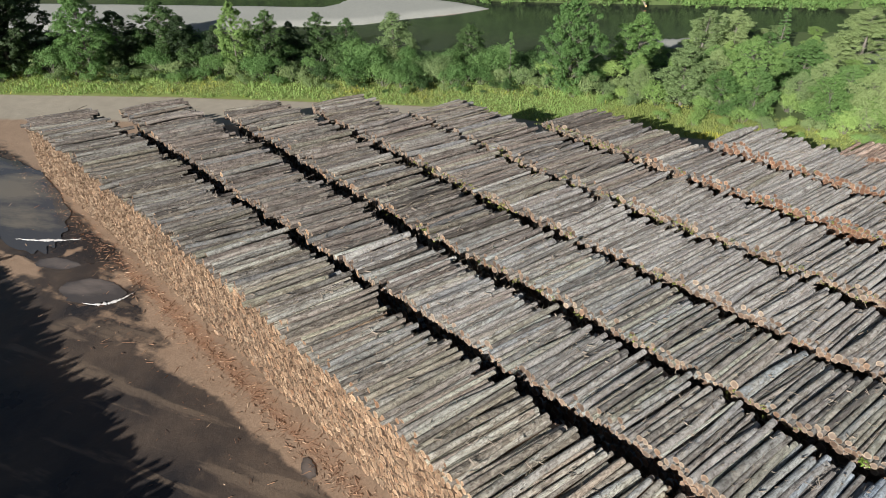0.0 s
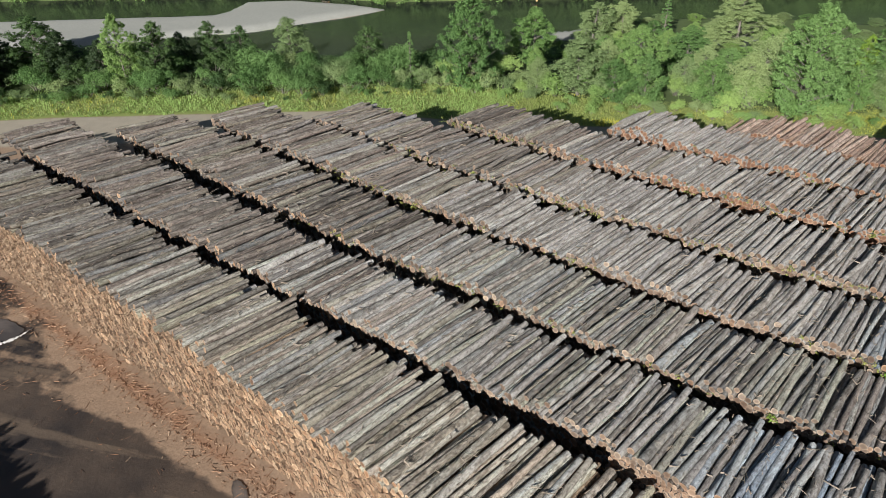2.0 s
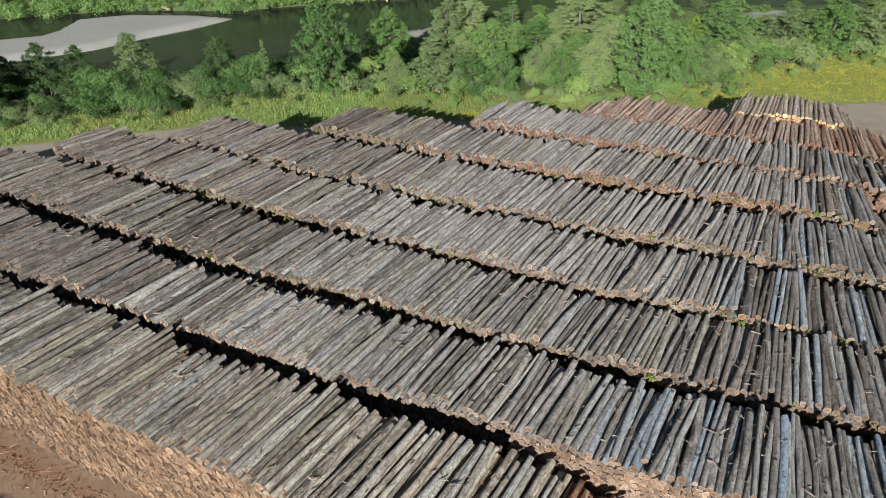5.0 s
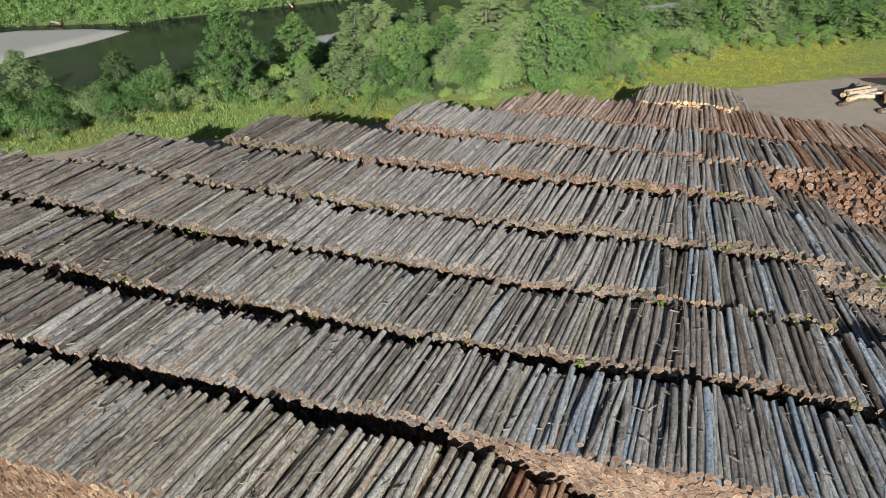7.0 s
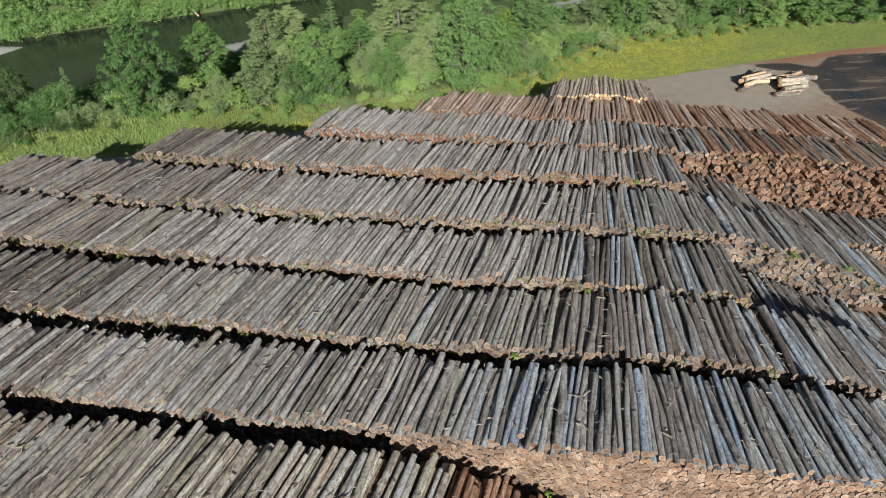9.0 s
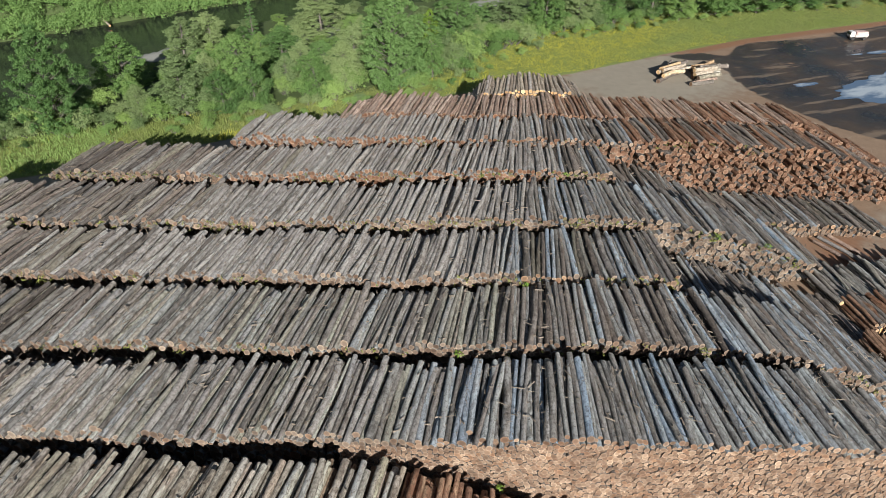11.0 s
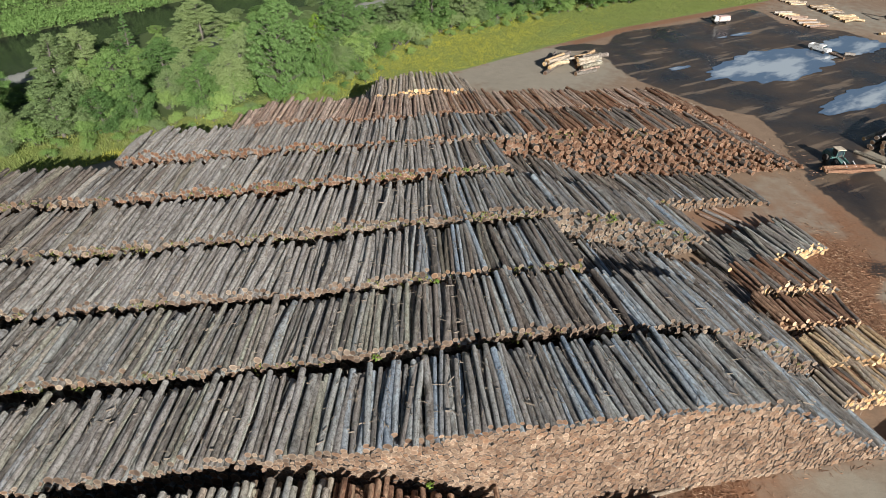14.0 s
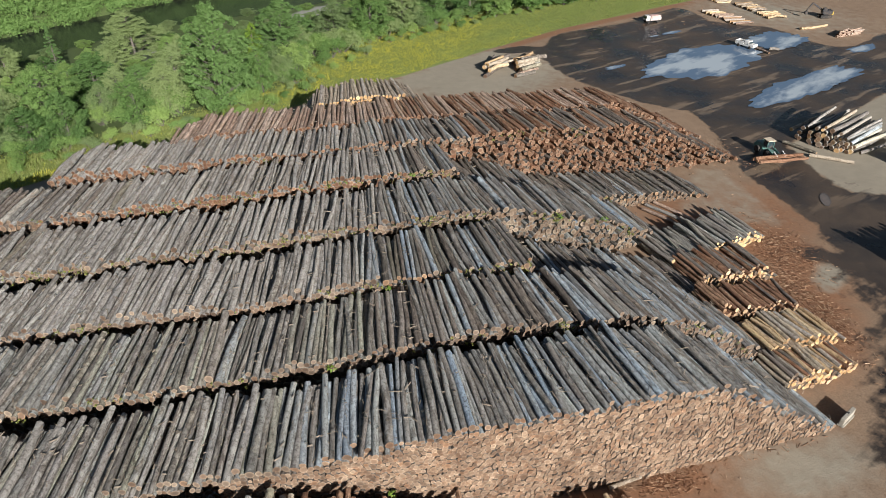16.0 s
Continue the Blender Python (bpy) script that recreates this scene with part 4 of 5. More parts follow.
def build_woods():
    rng = np.random.default_rng(21)

    def sized(rows):
        return [(x, y, h / 12, w / 8) for x, y, h, w in rows]
    tall = [make_tree("tree", 31, 12, 8.0, LEAF_E, 0.105, 820, 0.1, label="tall green cottonwood tree on the river bank"),
            make_tree("tree", 33, 12, 8.0, LEAF_A, 0.105, 820, 0.08, label="broad green cottonwood tree on the river bank"),
            make_tree("tree", 39, 12, 8.0, LEAF_E, 0.10, 840, 0.08, label="round green alder tree on the river bank"),
            make_tree("tree", 44, 12, 8.0, LEAF_A, 0.105, 800, 0.1, label="green cottonwood tree with an open crown")]
    broad = [make_tree("tree", 57, 13, 12.0, LEAF_A, 0.11, 520, 0.06, label="large spreading green cottonwood tree on the bank", count=140, puff=(0.055, 0.10)),
             make_tree("tree", 58, 13, 12.0, LEAF_E, 0.11, 520, 0.06, label="large dark green cottonwood tree on the bank", count=140, puff=(0.055, 0.10))]
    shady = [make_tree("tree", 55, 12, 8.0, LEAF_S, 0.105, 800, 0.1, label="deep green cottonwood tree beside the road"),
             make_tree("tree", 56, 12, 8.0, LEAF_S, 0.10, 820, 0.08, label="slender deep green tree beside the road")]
    grey = [make_tree("tree", 34, 12, 8.0, LEAF_B, 0.095, 760, 0.1, label="grey-green poplar tree with an open crown"),
            make_tree("tree", 35, 12, 8.0, LEAF_B, 0.10, 740, 0.08, label="grey-green willow tree with an open crown"),
            make_tree("tree", 45, 12, 8.0, LEAF_C, 0.095, 780, 0.08, label="rounded olive-green willow tree on the bank")]
    fir = [make_tree("conifer", 52, 12, 6.4, LEAF_E, 0.10, 900, 0.06, 1.0, count=46, puff=(0.07, 0.13), label="pyramid-shaped green conifer on the river bank")]
    gloom = [make_tree("tree", 36, 12, 8.0, LEAF_SHADED, 0.15, 420, 0.08, label="bank-end tree with shade painted into its leaves"),
             make_tree("tree", 37, 12, 8.0, LEAF_SHADED, 0.15, 420, 0.08, label="rounded bank-end tree with shade painted into its leaves")]
    infill = [make_tree("tree", 48, 12, 9.5, LEAF_A, 0.14, 240, 0.05, label="small green tree in the wood's understorey"),
              make_tree("tree", 49, 12, 10.5, LEAF_E, 0.14, 240, 0.05, label="small dark green tree in the wood's understorey"),
              make_tree("tree", 50, 12, 9.5, LEAF_C, 0.13, 250, 0.05, label="small olive-green tree in the wood's understorey"),
              make_tree("tree", 51, 12, 10.5, LEAF_B, 0.13, 250, 0.05, label="small grey-green willow in the wood's understorey")]
    lime = [make_tree("tree", 53, 12, 6.0, LIME, 0.11, 420, 0.05, label="slim yellow-green tree at the wood's edge")]
    shrubs = [make_shrub("shrub", 41, 3.2, 4.5, LEAF_A, 0.088, 420, "dense green shrub at the edge of the woods"),
              make_shrub("shrub", 42, 2.8, 4.5, LEAF_B, 0.088, 400, "grey-green willow shrub at the edge of the woods"),
              make_shrub("shrub", 43, 3.5, 4.0, LEAF_C, 0.088, 420, "olive-green shrub at the edge of the woods")]
    named = [(x, y) for x, y, _, _ in GREEN_TREES + BROAD_TREES + BANK_TREES + GREY_TREES + CONIFERS + SHADED_TREES]
    pts, sh = [], []
    k = 0.75 ** 2 + 0.66 ** 2
    for n in range(16000):
        u, v = rng.uniform(-95, 190), rng.uniform(60, 149)
        x, y = (0.66 * u + 0.75 * v) / k, (-0.75 * u + 0.66 * v) / k
        e = float(side(WOOD_EDGE, x, y))
        if e < (-1.0 if u < 20 else -2.5) or v > bank_edge(u) - 2 or x > 235:
            continue
        if any(float(blob(x, y, cx, cy, rx, ry, -48)) > 0.42 for cx, cy, rx, ry in BARS):
            continue
        if u > 14 and e > 3.0 and len(pts) < 210 and all((x - a) ** 2 + (y - b) ** 2 > 4.6 ** 2 for a, b, *_ in pts) and all((x - a) ** 2 + (y - b) ** 2 > 3.0 ** 2 for a, b in named):
            # the understorey stays below the view of the river
            dist, gz = math.hypot(x, y), float(ground_z(x, y))
            room = (40 - np.interp(u, [0, 30, 60, 115, 190], [0.345, 0.30, 0.266, 0.25, 0.23]) * dist) * rng.uniform(0.6, 0.95) - gz
            if any(abs(x * b - y * a) / math.hypot(a, b) < 4.0 and 0.80 < dist / math.hypot(a, b) < 1.03 for a, b, *_ in BARS):
                room = min(room, 2.2)
            pts.append((x, y, float(np.clip(room, 1.6, 8.5) * min(1.0, 0.5 + e * 0.08)) / 12))
        elif e < (8 if u > 20 else 13) and len(sh) < 560 and all((x - a) ** 2 + (y - b) ** 2 > (3.2 if u > 20 and e > 4 else 2.5) ** 2 for a, b, _ in sh):
            sh.append((x, y, rng.uniform(0.6, 1.45) * (1.05 if u < 8 else 1.1) * (1.0 if e > 2 else 0.65 if e > 0 else 0.42)))
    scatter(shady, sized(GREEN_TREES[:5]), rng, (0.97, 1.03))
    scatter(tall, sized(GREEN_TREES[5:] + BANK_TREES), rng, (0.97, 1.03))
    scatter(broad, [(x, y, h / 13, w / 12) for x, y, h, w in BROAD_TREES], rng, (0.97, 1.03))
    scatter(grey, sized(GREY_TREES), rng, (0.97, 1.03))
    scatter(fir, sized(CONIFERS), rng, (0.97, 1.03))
    scatter(gloom, sized(SHADED_TREES), rng, (0.97, 1.03))
    scatter(lime, [(127.7, 10.3, 0.56)], rng)
    scatter(infill, [(x, y, s, max(s, 0.42) * rng.uniform(0.9, 1.25)) for x, y, s in pts], rng)
    dim = [make_shrub("shrub", 46, 3.6, 5.0, LEAF_E, 0.088, 420, "green willow shrub beside the road"),
           make_shrub("shrub", 54, 3.2, 4.6, LEAF_B, 0.088, 400, "grey-green willow shrub beside the road"),
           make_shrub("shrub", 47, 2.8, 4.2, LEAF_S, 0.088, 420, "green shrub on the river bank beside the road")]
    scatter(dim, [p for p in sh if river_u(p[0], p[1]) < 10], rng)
    scatter(shrubs, [p for p in sh if river_u(p[0], p[1]) >= 10], rng)


build_woods()


def far_woods():
    """The wooded bank across the river, one canopy of many crowns."""
    rng = np.random.default_rng(22)
    cs, rs = [], []
    k = 0.75 ** 2 + 0.66 ** 2
    for _ in range(1900):
        u = rng.uniform(-100, 200)
        v = 167.6 + float(shore_shift(u)) + 28 * rng.uniform(0, 1) ** 2.2
        x, y = (0.66 * u + 0.75 * v) / k, (-0.75 * u + 0.66 * v) / k
        h = rng.uniform(1.5, 5) + min(6, (v - float(shore_shift(u)) - 170) * 0.4)
        cs.append((x, y, float(ground_z(x, y)) + h * 0.5))
        rs.append(rng.uniform(1.5, 3.0))
    v, f = leaf_cloud(rng, cs, rs, 58, 0.21, clumps=9)
    ob = new("far_woods", np_mesh("far_woods", v, [f], [LEAF_A]))
    tagged(ob, "green wooded bank across the river", "woods", kind="stuff")


far_woods()


def grass_strip():
    rng = np.random.default_rng(23)
    n = 620000
    k = 0.75 ** 2 + 0.66 ** 2
    u, v = rng.uniform(-95, 190, n), rng.uniform(45, 128, n)
    x, y = (0.66 * u + 0.75 * v) / k, (-0.75 * u + 0.66 * v) / k
    keep = (side(YARD_EDGE, x, y) > 0.4 + 0.5 * np.sin(u * 0.6)) & (side(WOOD_EDGE, x, y) < 5)
    x, y = x[keep], y[keep]
    z = ground_z(x, y)
    n = len(x)
    clump = np.sin(x * 1.7 + 2 * np.sin(y * 0.9)) * np.sin(y * 1.5 + 2 * np.sin(x * 0.8))
    h = rng.uniform(0.12, 0.4, n) * (1 + 0.8 * np.clip(clump, -0.5, 1)) * np.where(x < 95, 1.0, 0.55)
    a = rng.uniform(0, 6.28, n)
    w = rng.uniform(0.02, 0.055, n)
    lx, ly = rng.normal(0, 0.15, n), rng.normal(0, 0.15, n)
    dx, dy = np.cos(a) * w, np.sin(a) * w
    v = np.stack([np.stack([x - dx, y - dy, z], 1), np.stack([x + dx, y + dy, z], 1), np.stack([x + dx * 0.6 + lx, y + dy * 0.6 + ly, z + h], 1), np.stack([x - dx * 0.7 + lx, y - dy * 0.7 + ly, z + h * 0.9], 1)], 1).reshape(-1, 3)
    f = np.arange(n * 4).reshape(-1, 4)
    patch = 0.45 * np.sin(x * 0.23 + 1.5 * np.sin(y * 0.19)) * np.sin(y * 0.21 + 2 + np.sin(x * 0.33)) + rng.normal(0, 0.33, n)
    bloom = patch + 1.1 * np.clip(1.1 - np.abs(y + 20) / 36, 0, 1) + 0.95 * (np.abs(y - 43) < 9) * (side(YARD_EDGE, x, y) < 2.2)
    ob = new("grass", np_mesh("grass", v, [f], [GRASS, FLOWER, STRAW, LEAF_C], np.where(bloom > 0.66, 1, np.where((y > 50) & (patch < 0.25), 3, np.where(patch > 0.25, 2, 0)))))
    tagged(ob, "tall green and yellow grass with yellow flowers along the road", "grass", kind="stuff")


grass_strip()


# ------------------------------------------------------------------ puddles
def puddle(cx, cy, length, width, turn, seed, material, label, name="puddle", z=0.06, wob=0.26):
    """A shallow sheet of water with a frayed outline; the attribute mid is 1 in its middle."""
    rng = np.random.default_rng(seed)
    n, a = 260, np.linspace(0, 2 * np.pi, 260, endpoint=False)
    r = np.ones(n)
    for k in range(2, 34):
        r += wob / k ** 0.85 * rng.normal(0, 0.55) * np.sin(k * a + rng.uniform(0, 6.28))
    r = np.clip(r, 0.45, 1.7)
    c, s = math.cos(radians(turn)), math.sin(radians(turn))
    u, v = length / 2 * r * np.cos(a), width / 2 * r * np.sin(a)
    ring = np.stack([u * c - v * s, u * s + v * c, 0 * u], 1)
    verts = np.concatenate([ring, ring * 0.72, ring * 0.4, [[0, 0, 0]]])
    k, q = np.arange(n), (np.arange(n) + 1) % n
    quads = np.concatenate([np.stack([o + k, o + q, o + n + q, o + n + k], 1) for o in (0, n)])
    me = np_mesh(name, verts, [quads, np.stack([2 * n + k, 2 * n + q, 0 * k + 3 * n], 1)], [material])
    at = me.attributes.new("mid", "FLOAT", "POINT")
    at.data.foreach_set("value", np.concatenate([np.full(n, 0.0), np.full(n, 0.6), np.full(n, 0.9), [1.0]]).astype(np.float32))
    ob = new(name, me)
    ob.location = (cx, cy, z)
    return tagged(ob, label, "puddle", kind="structure")


def silt_sky_water(name, deep, silt_sky, lo, hi, rough=0.03):
    m = Nodes(name)
    p = m.place()
    mp = m.add("Mapping", Vector=p)
    mp.vector_type = "TEXTURE"
    mp.inputs["Rotation"].default_value = (0, 0, radians(-58))
    mp.inputs["Scale"].default_value = (11.0, 4.0, 1.0)
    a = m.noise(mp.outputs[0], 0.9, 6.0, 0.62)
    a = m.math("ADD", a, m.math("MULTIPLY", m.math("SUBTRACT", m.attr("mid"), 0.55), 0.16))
    # pale streaks: silt in the lane puddles, painted sky in the blue ones
    col = m.mix(m.ramp(a, [(lo, 0.0), (hi, 1.0)]), deep, silt_sky)
    m.bump(m.noise(p, 0.5, 2.0), 0.02, 0.05)
    return m.done(col, rough, 0.6)


# Blue puddles: the sky's reflection is put into the base colour.
SKY_WATER = silt_sky_water("puddle_sky_blue", (0.10, 0.15, 0.225), (0.40, 0.45, 0.49), 0.46, 0.60)
GREY_WATER = silt_sky_water("puddle_grey", (0.06, 0.052, 0.047), (0.17, 0.14, 0.12), 0.36, 0.64, 0.1)
LANE_WATER = silt_sky_water("puddle_lane", (0.05, 0.05, 0.052), (0.13, 0.115, 0.09), 0.45, 0.62, 0.06)
_f = Nodes("foam")
FOAM = _f.done(_f.mix(_f.noise(_f.place(), 5.0, 4.0), (0.45, 0.43, 0.40), (0.80, 0.78, 0.75)), 0.9)

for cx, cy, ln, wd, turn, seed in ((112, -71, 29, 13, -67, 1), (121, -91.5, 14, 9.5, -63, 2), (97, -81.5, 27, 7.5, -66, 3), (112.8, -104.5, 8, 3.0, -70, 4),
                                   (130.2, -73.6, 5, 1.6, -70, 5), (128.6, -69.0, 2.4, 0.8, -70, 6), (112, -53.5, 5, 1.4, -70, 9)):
    puddle(cx, cy, ln, wd, turn, seed, SKY_WATER, "shallow puddle with pale blue sky painted into its colour")
for cx, cy, ln, wd, turn, seed, mat in ((12.6, 84.5, 29, 8.6, 88, 11, LANE_WATER), (12.1, 59.8, 6.6, 3.6, -58, 12, GREY_WATER), (11.4, 66.8, 5.0, 1.7, -57, 13, GREY_WATER), (14.9, 28.6, 1.9, 1.0, 70, 14, GREY_WATER), (61.2, -58.6, 3.4, 1.2, -30, 7, GREY_WATER)):
    puddle(cx, cy, ln, wd, turn, seed, mat, "brown muddy puddle in the lane beside log decks", wob=0.16)


def foam_line(cx, cy, length, turn, bow, seed):
    """A thin crescent of foam at a puddle's rim."""
    rng = np.random.default_rng(seed)
    bm = bmesh.new()
    n, rows = 40, []
    for k in range(n + 1):
        s = k / n * 2 - 1
        w = 0.2 * (1 - s * s) * rng.uniform(0.15, 1.5)
        u, v = s * length / 2, bow * s * s + rng.normal(0, 0.05)
        a = radians(turn)
        rows.append([bm.verts.new((u * math.cos(a) - q * math.sin(a), u * math.sin(a) + q * math.cos(a), 0.03 * (e > 0))) for e, q in ((0, v - w), (1, v), (0, v + w))])
    for a, b in zip(rows[:-1], rows[1:]):
        for j in (0, 1):
            bm.faces.new((a[j], b[j], b[j + 1], a[j + 1]))
    me = bpy.data.meshes.new("foam")
    bm.to_mesh(me)
    bm.free()
    me.materials.append(FOAM)
    ob = new("foam", me)
    ob.location = (cx, cy, 0.075)
    tagged(ob, "white foam drifted to the edge of a muddy puddle", "foam", kind="stuff")


foam_line(12.5, 56.9, 4.6, -23, 0.9, 1)
foam_line(12.2, 71.9, 7.0, -45, 0.3, 2)


# ------------------------------------------------------------------ small piles of logs
def pile(label, near, top, y0, y1, kinds, length, yaw, size=0.2, seed=1, wild=1.3, step=None):
    rng = np.random.default_rng(seed)
    step = step or size * 2.05
    tables = stack_logs(rng, near, top, y0, y1, [(-999, 999)], length=[(-999, length), (999, length)], step=step, yaw=[(-999, yaw), (999, yaw)], wild=wild, size=size)
    ob = log_thing("log_pile", label, tables, kinds, (interp(near, (y0 + y1) / 2) + length / 2, (y0 + y1) / 2, 0.0), (-999, 999), "log piles by the lane", category="log pile")
    return ob


def mixed(*kinds):
    return lambda y, rng: kinds[rng.integers(len(kinds))]


pile("low pile of grey logs with bright yellow cut ends", [(-46, 54.8), (-39, 52.2), (-34, 51.0)], [(-46.5, 0.4), (-44, 1.4), (-38, 1.7), (-34, 1.5)], -46.3, -33.5, grain((999, "pale")), 5.6, 12, 0.2, 51, 1.8)
pile("low pile of red-brown logs with pale cut ends", [(-43, 47.8), (-36, 47.1)], [(-43.3, 0.4), (-41.5, 1.7), (-36, 2.2), (-34, 2.0)], -43.2, -34.5, mixed("fresh", "fresh", "pale", "brown"), 4.6, 12, 0.19, 52, 2.0)
pile("untidy pile of dark red logs on bark litter", [(-42, 42.6), (-36, 41.8)], [(-42.6, 0.4), (-41, 1.4), (-37, 2.0), (-34, 2.4)], -42.4, -33.5, mixed("fresh", "fresh", "fresh", "brown"), 4.0, 10, 0.19, 53, 2.4)
pile("pile of peeled orange-yellow logs", [(-43, 38.1), (-38.5, 36.8), (-36.5, 36.8)], [(-43.4, 0.4), (-42, 1.5), (-39, 2.1), (-36.5, 2.2), (-34, 2.0)], -43.2, -35.0, mixed("peeled", "weather", "peeled"), 4.0, 12, 0.21, 54, 1.5)
pile("low pile of brown logs with pale ends at the deck's corner", [(-42.4, 34.9), (-38, 33.6), (-35, 33.4)], [(-42.6, 0.4), (-41, 1.2), (-36, 1.8), (-34.5, 1.9)], -42.4, -34.6, mixed("fresh", "weather", "brown", "peeled"), 3.4, 12, 0.19, 55, 1.8)
pile("small pile of red and yellow logs by a deck", [(-19, 19.6), (-14, 19.8)], [(-19.2, 0.5), (-18, 1.5), (-15, 1.6), (-14, 0.9)], -19, -14, mixed("fresh", "peeled", "fresh"), 6.2, 6, 0.2, 56, 1.5)
pile("loose heap of long pale logs on a bunk", [(-70.2, 71.4), (-68, 73.2), (-66.7, 75.3), (-65.6, 78.2)], [(-70.4, 1.0), (-69.2, 2.4), (-67.5, 3.2), (-66.2, 2.4), (-65.4, 1.0)], -70.4, -65.5,
     mixed("light", "warm", "light", "tan", "weather", "blue"), 9.6, -63, 0.27, 58, 3.4, 0.40)


def lone_log(a, b, r, kind, label):
    """A single log from a to b."""
    a, b = Vector(a), Vector(b)
    d = b - a
    rng = np.random.default_rng(int(abs(a.x * 31 + a.y * 17)))
    me = VARIANTS[kind][rng.integers(len(VARIANTS[kind]))]
    ob = new("log", me)
    k = r / 0.23
    ob.matrix_basis = Matrix.LocRotScale(a, Euler((rng.uniform(0, 6), -math.atan2(d.z, math.hypot(d.x, d.y)), math.atan2(d.y, d.x))), Vector((d.length / REF_LEN, k, k)))
    return tagged(ob, label, "log")


for a, b, r, kind, text in (((28.35, -22.1, 0.2), (28.6, -26.8, 0.2), 0.15, "weather", "pale peeled log lying along the foot of a deck"),
                            ((27.5, -17.0, 0.2), (27.95, -19.6, 0.25), 0.17, "weather", "pale peeled log lying along the foot of a deck"),
                            ((29.0, -28.1, 0.2), (29.3, -31.6, 0.2), 0.12, "red", "thin red-brown log lying along the foot of a deck"),
                            ((59.0, -40.9, 0.25), (64.4, -38.0, 0.25), 0.2, "red", "red-brown log lying apart on the dirt"),
                            ((58.4, -40.0, 0.25), (64.0, -36.8, 0.25), 0.2, "blue", "grey-brown log lying apart on the dirt"),
                            ((58.0, -39.0, 0.25), (63.2, -36.0, 0.25), 0.2, "red", "red-brown log lying apart on the dirt"),
                            ((74.0, -51.0, 0.25), (74.6, -53.8, 0.3), 0.26, "pale", "short pale log at the end of a deck"),
                            ((116.6, -84.4, 0.2), (113.4, -84.9, 0.2), 0.2, "red", "brown log lying across a wet puddle's edge"),
                            ((76.8, -63.4, 0.25), (72.4, -65.4, 0.3), 0.24, "tan", "grey-brown log lying at the foot of a loose heap"),
                            ((72.2, -64.2, 0.25), (69.0, -68.5, 0.25), 0.24, "weather", "pale barkless log lying at the foot of a loose heap"),
                            ((121.3, 131.5, -2.3), (119.9, 124.6, -2.6), 0.3, "weather", "bleached driftwood log on the far river bank"),
                            ((150.6, 85.6, -2.2), (147.4, 82.4, -2.6), 0.25, "weather", "bleached driftwood log on the far river bank"),
                            ((115.6, -86.4, 0.25), (114.9, -88.0, 0.25), 0.28, "pale", "short pale log beside a puddle"),
                            ((126.6, -100.7, 0.3), (127.8, -107.7, 0.3), 0.28, "peeled", "pale peeled log lying on the far yard")):
    lone_log(a, b, r, kind, text)

def spread(label, a, b, n, length, yaw, pick, r, seed):
    """A row of logs laid side by side on the ground from a to b."""
    rng = np.random.default_rng(seed)
    s = (np.arange(n) + rng.uniform(-0.3, 0.3, n)) / n
    rad = r * rng.uniform(0.75, 1.2, n)
    x, y = a[0] + (b[0] - a[0]) * s + rng.normal(0, 0.25, n), a[1] + (b[1] - a[1]) * s + rng.normal(0, 0.25, n)
    rows = np.stack([x, y, rad + 0.03, radians(yaw) + rng.normal(0, 0.09, n), 0 * x, length * rng.uniform(0.75, 1.1, n), rad, rad * 0.9, 0 * x], 1)
    log_thing("log_row", label, (rows, np.zeros((0, 9))), pick, ((a[0] + b[0]) / 2, (a[1] + b[1]) / 2, 0.0), (-999, 999), "log rows on the far yard", category="log row")


def heap(label, a, b, counts, length, yaw, pick, r, seed):
    """A loose stack: layers of so many logs each, side by side from a to b, every layer narrower than the one below."""
    rng = np.random.default_rng(seed)
    rows = []
    for k, n in enumerate(counts):
        s = 0.5 + (np.arange(n) - (n - 1) / 2) / counts[0]
        for q in s:
            rad = r * rng.uniform(0.8, 1.2)
            rows.append((a[0] + (b[0] - a[0]) * q + rng.normal(0, 0.3), a[1] + (b[1] - a[1]) * q + rng.normal(0, 0.35), r + k * r * 1.6 + 0.03,
                         radians(yaw + rng.normal(0, 9)), radians(rng.normal(0, 1.5)), length * rng.uniform(0.8, 1.1), rad, rad * 0.9, 0))
    log_thing("log_pile", label, (np.array(rows), np.zeros((0, 9))), pick, ((a[0] + b[0]) / 2, (a[1] + b[1]) / 2, 0.0), (-999, 999), "log piles by the lane", category="log pile")


heap("loose stack of peeled and brown logs on the sand", (110.4, -29.6), (117.2, -30.6), (7, 5, 2), 6.0, -50, mixed("peeled", "brown", "tan", "weather", "dusk"), 0.36, 57)
heap("loose stack of pale logs with dark cut ends on the sand", (109.0, -34.8), (119.0, -36.6), (9, 6, 3), 5.2, -66, mixed("weather", "brown", "tan", "peeled", "red"), 0.37, 59)
spread("row of pale and red logs spread out on the far yard", (144.1, -87.7), (132.2, -89.9), 17, 4.6, -92, mixed("peeled", "red", "weather"), 0.26, 61)
spread("row of pale yellow logs spread out on the far yard", (148.6, -98.6), (134.4, -99.4), 15, 4.8, -92, mixed("peeled", "weather", "peeled"), 0.27, 62)
spread("row of pale peeled logs spread out on the far yard", (156.5, -95.0), (149.8, -95.4), 9, 4.4, -92, mixed("weather", "peeled"), 0.26, 63)
pile("low heap of short red logs on the far yard", [(-108.8, 121.0), (-104.3, 120.3)], [(-999, 1.1), (999, 1.1)], -108.4, -104.3, grain((999, "red")), 3.6, -70, 0.2, 66, 2.0)


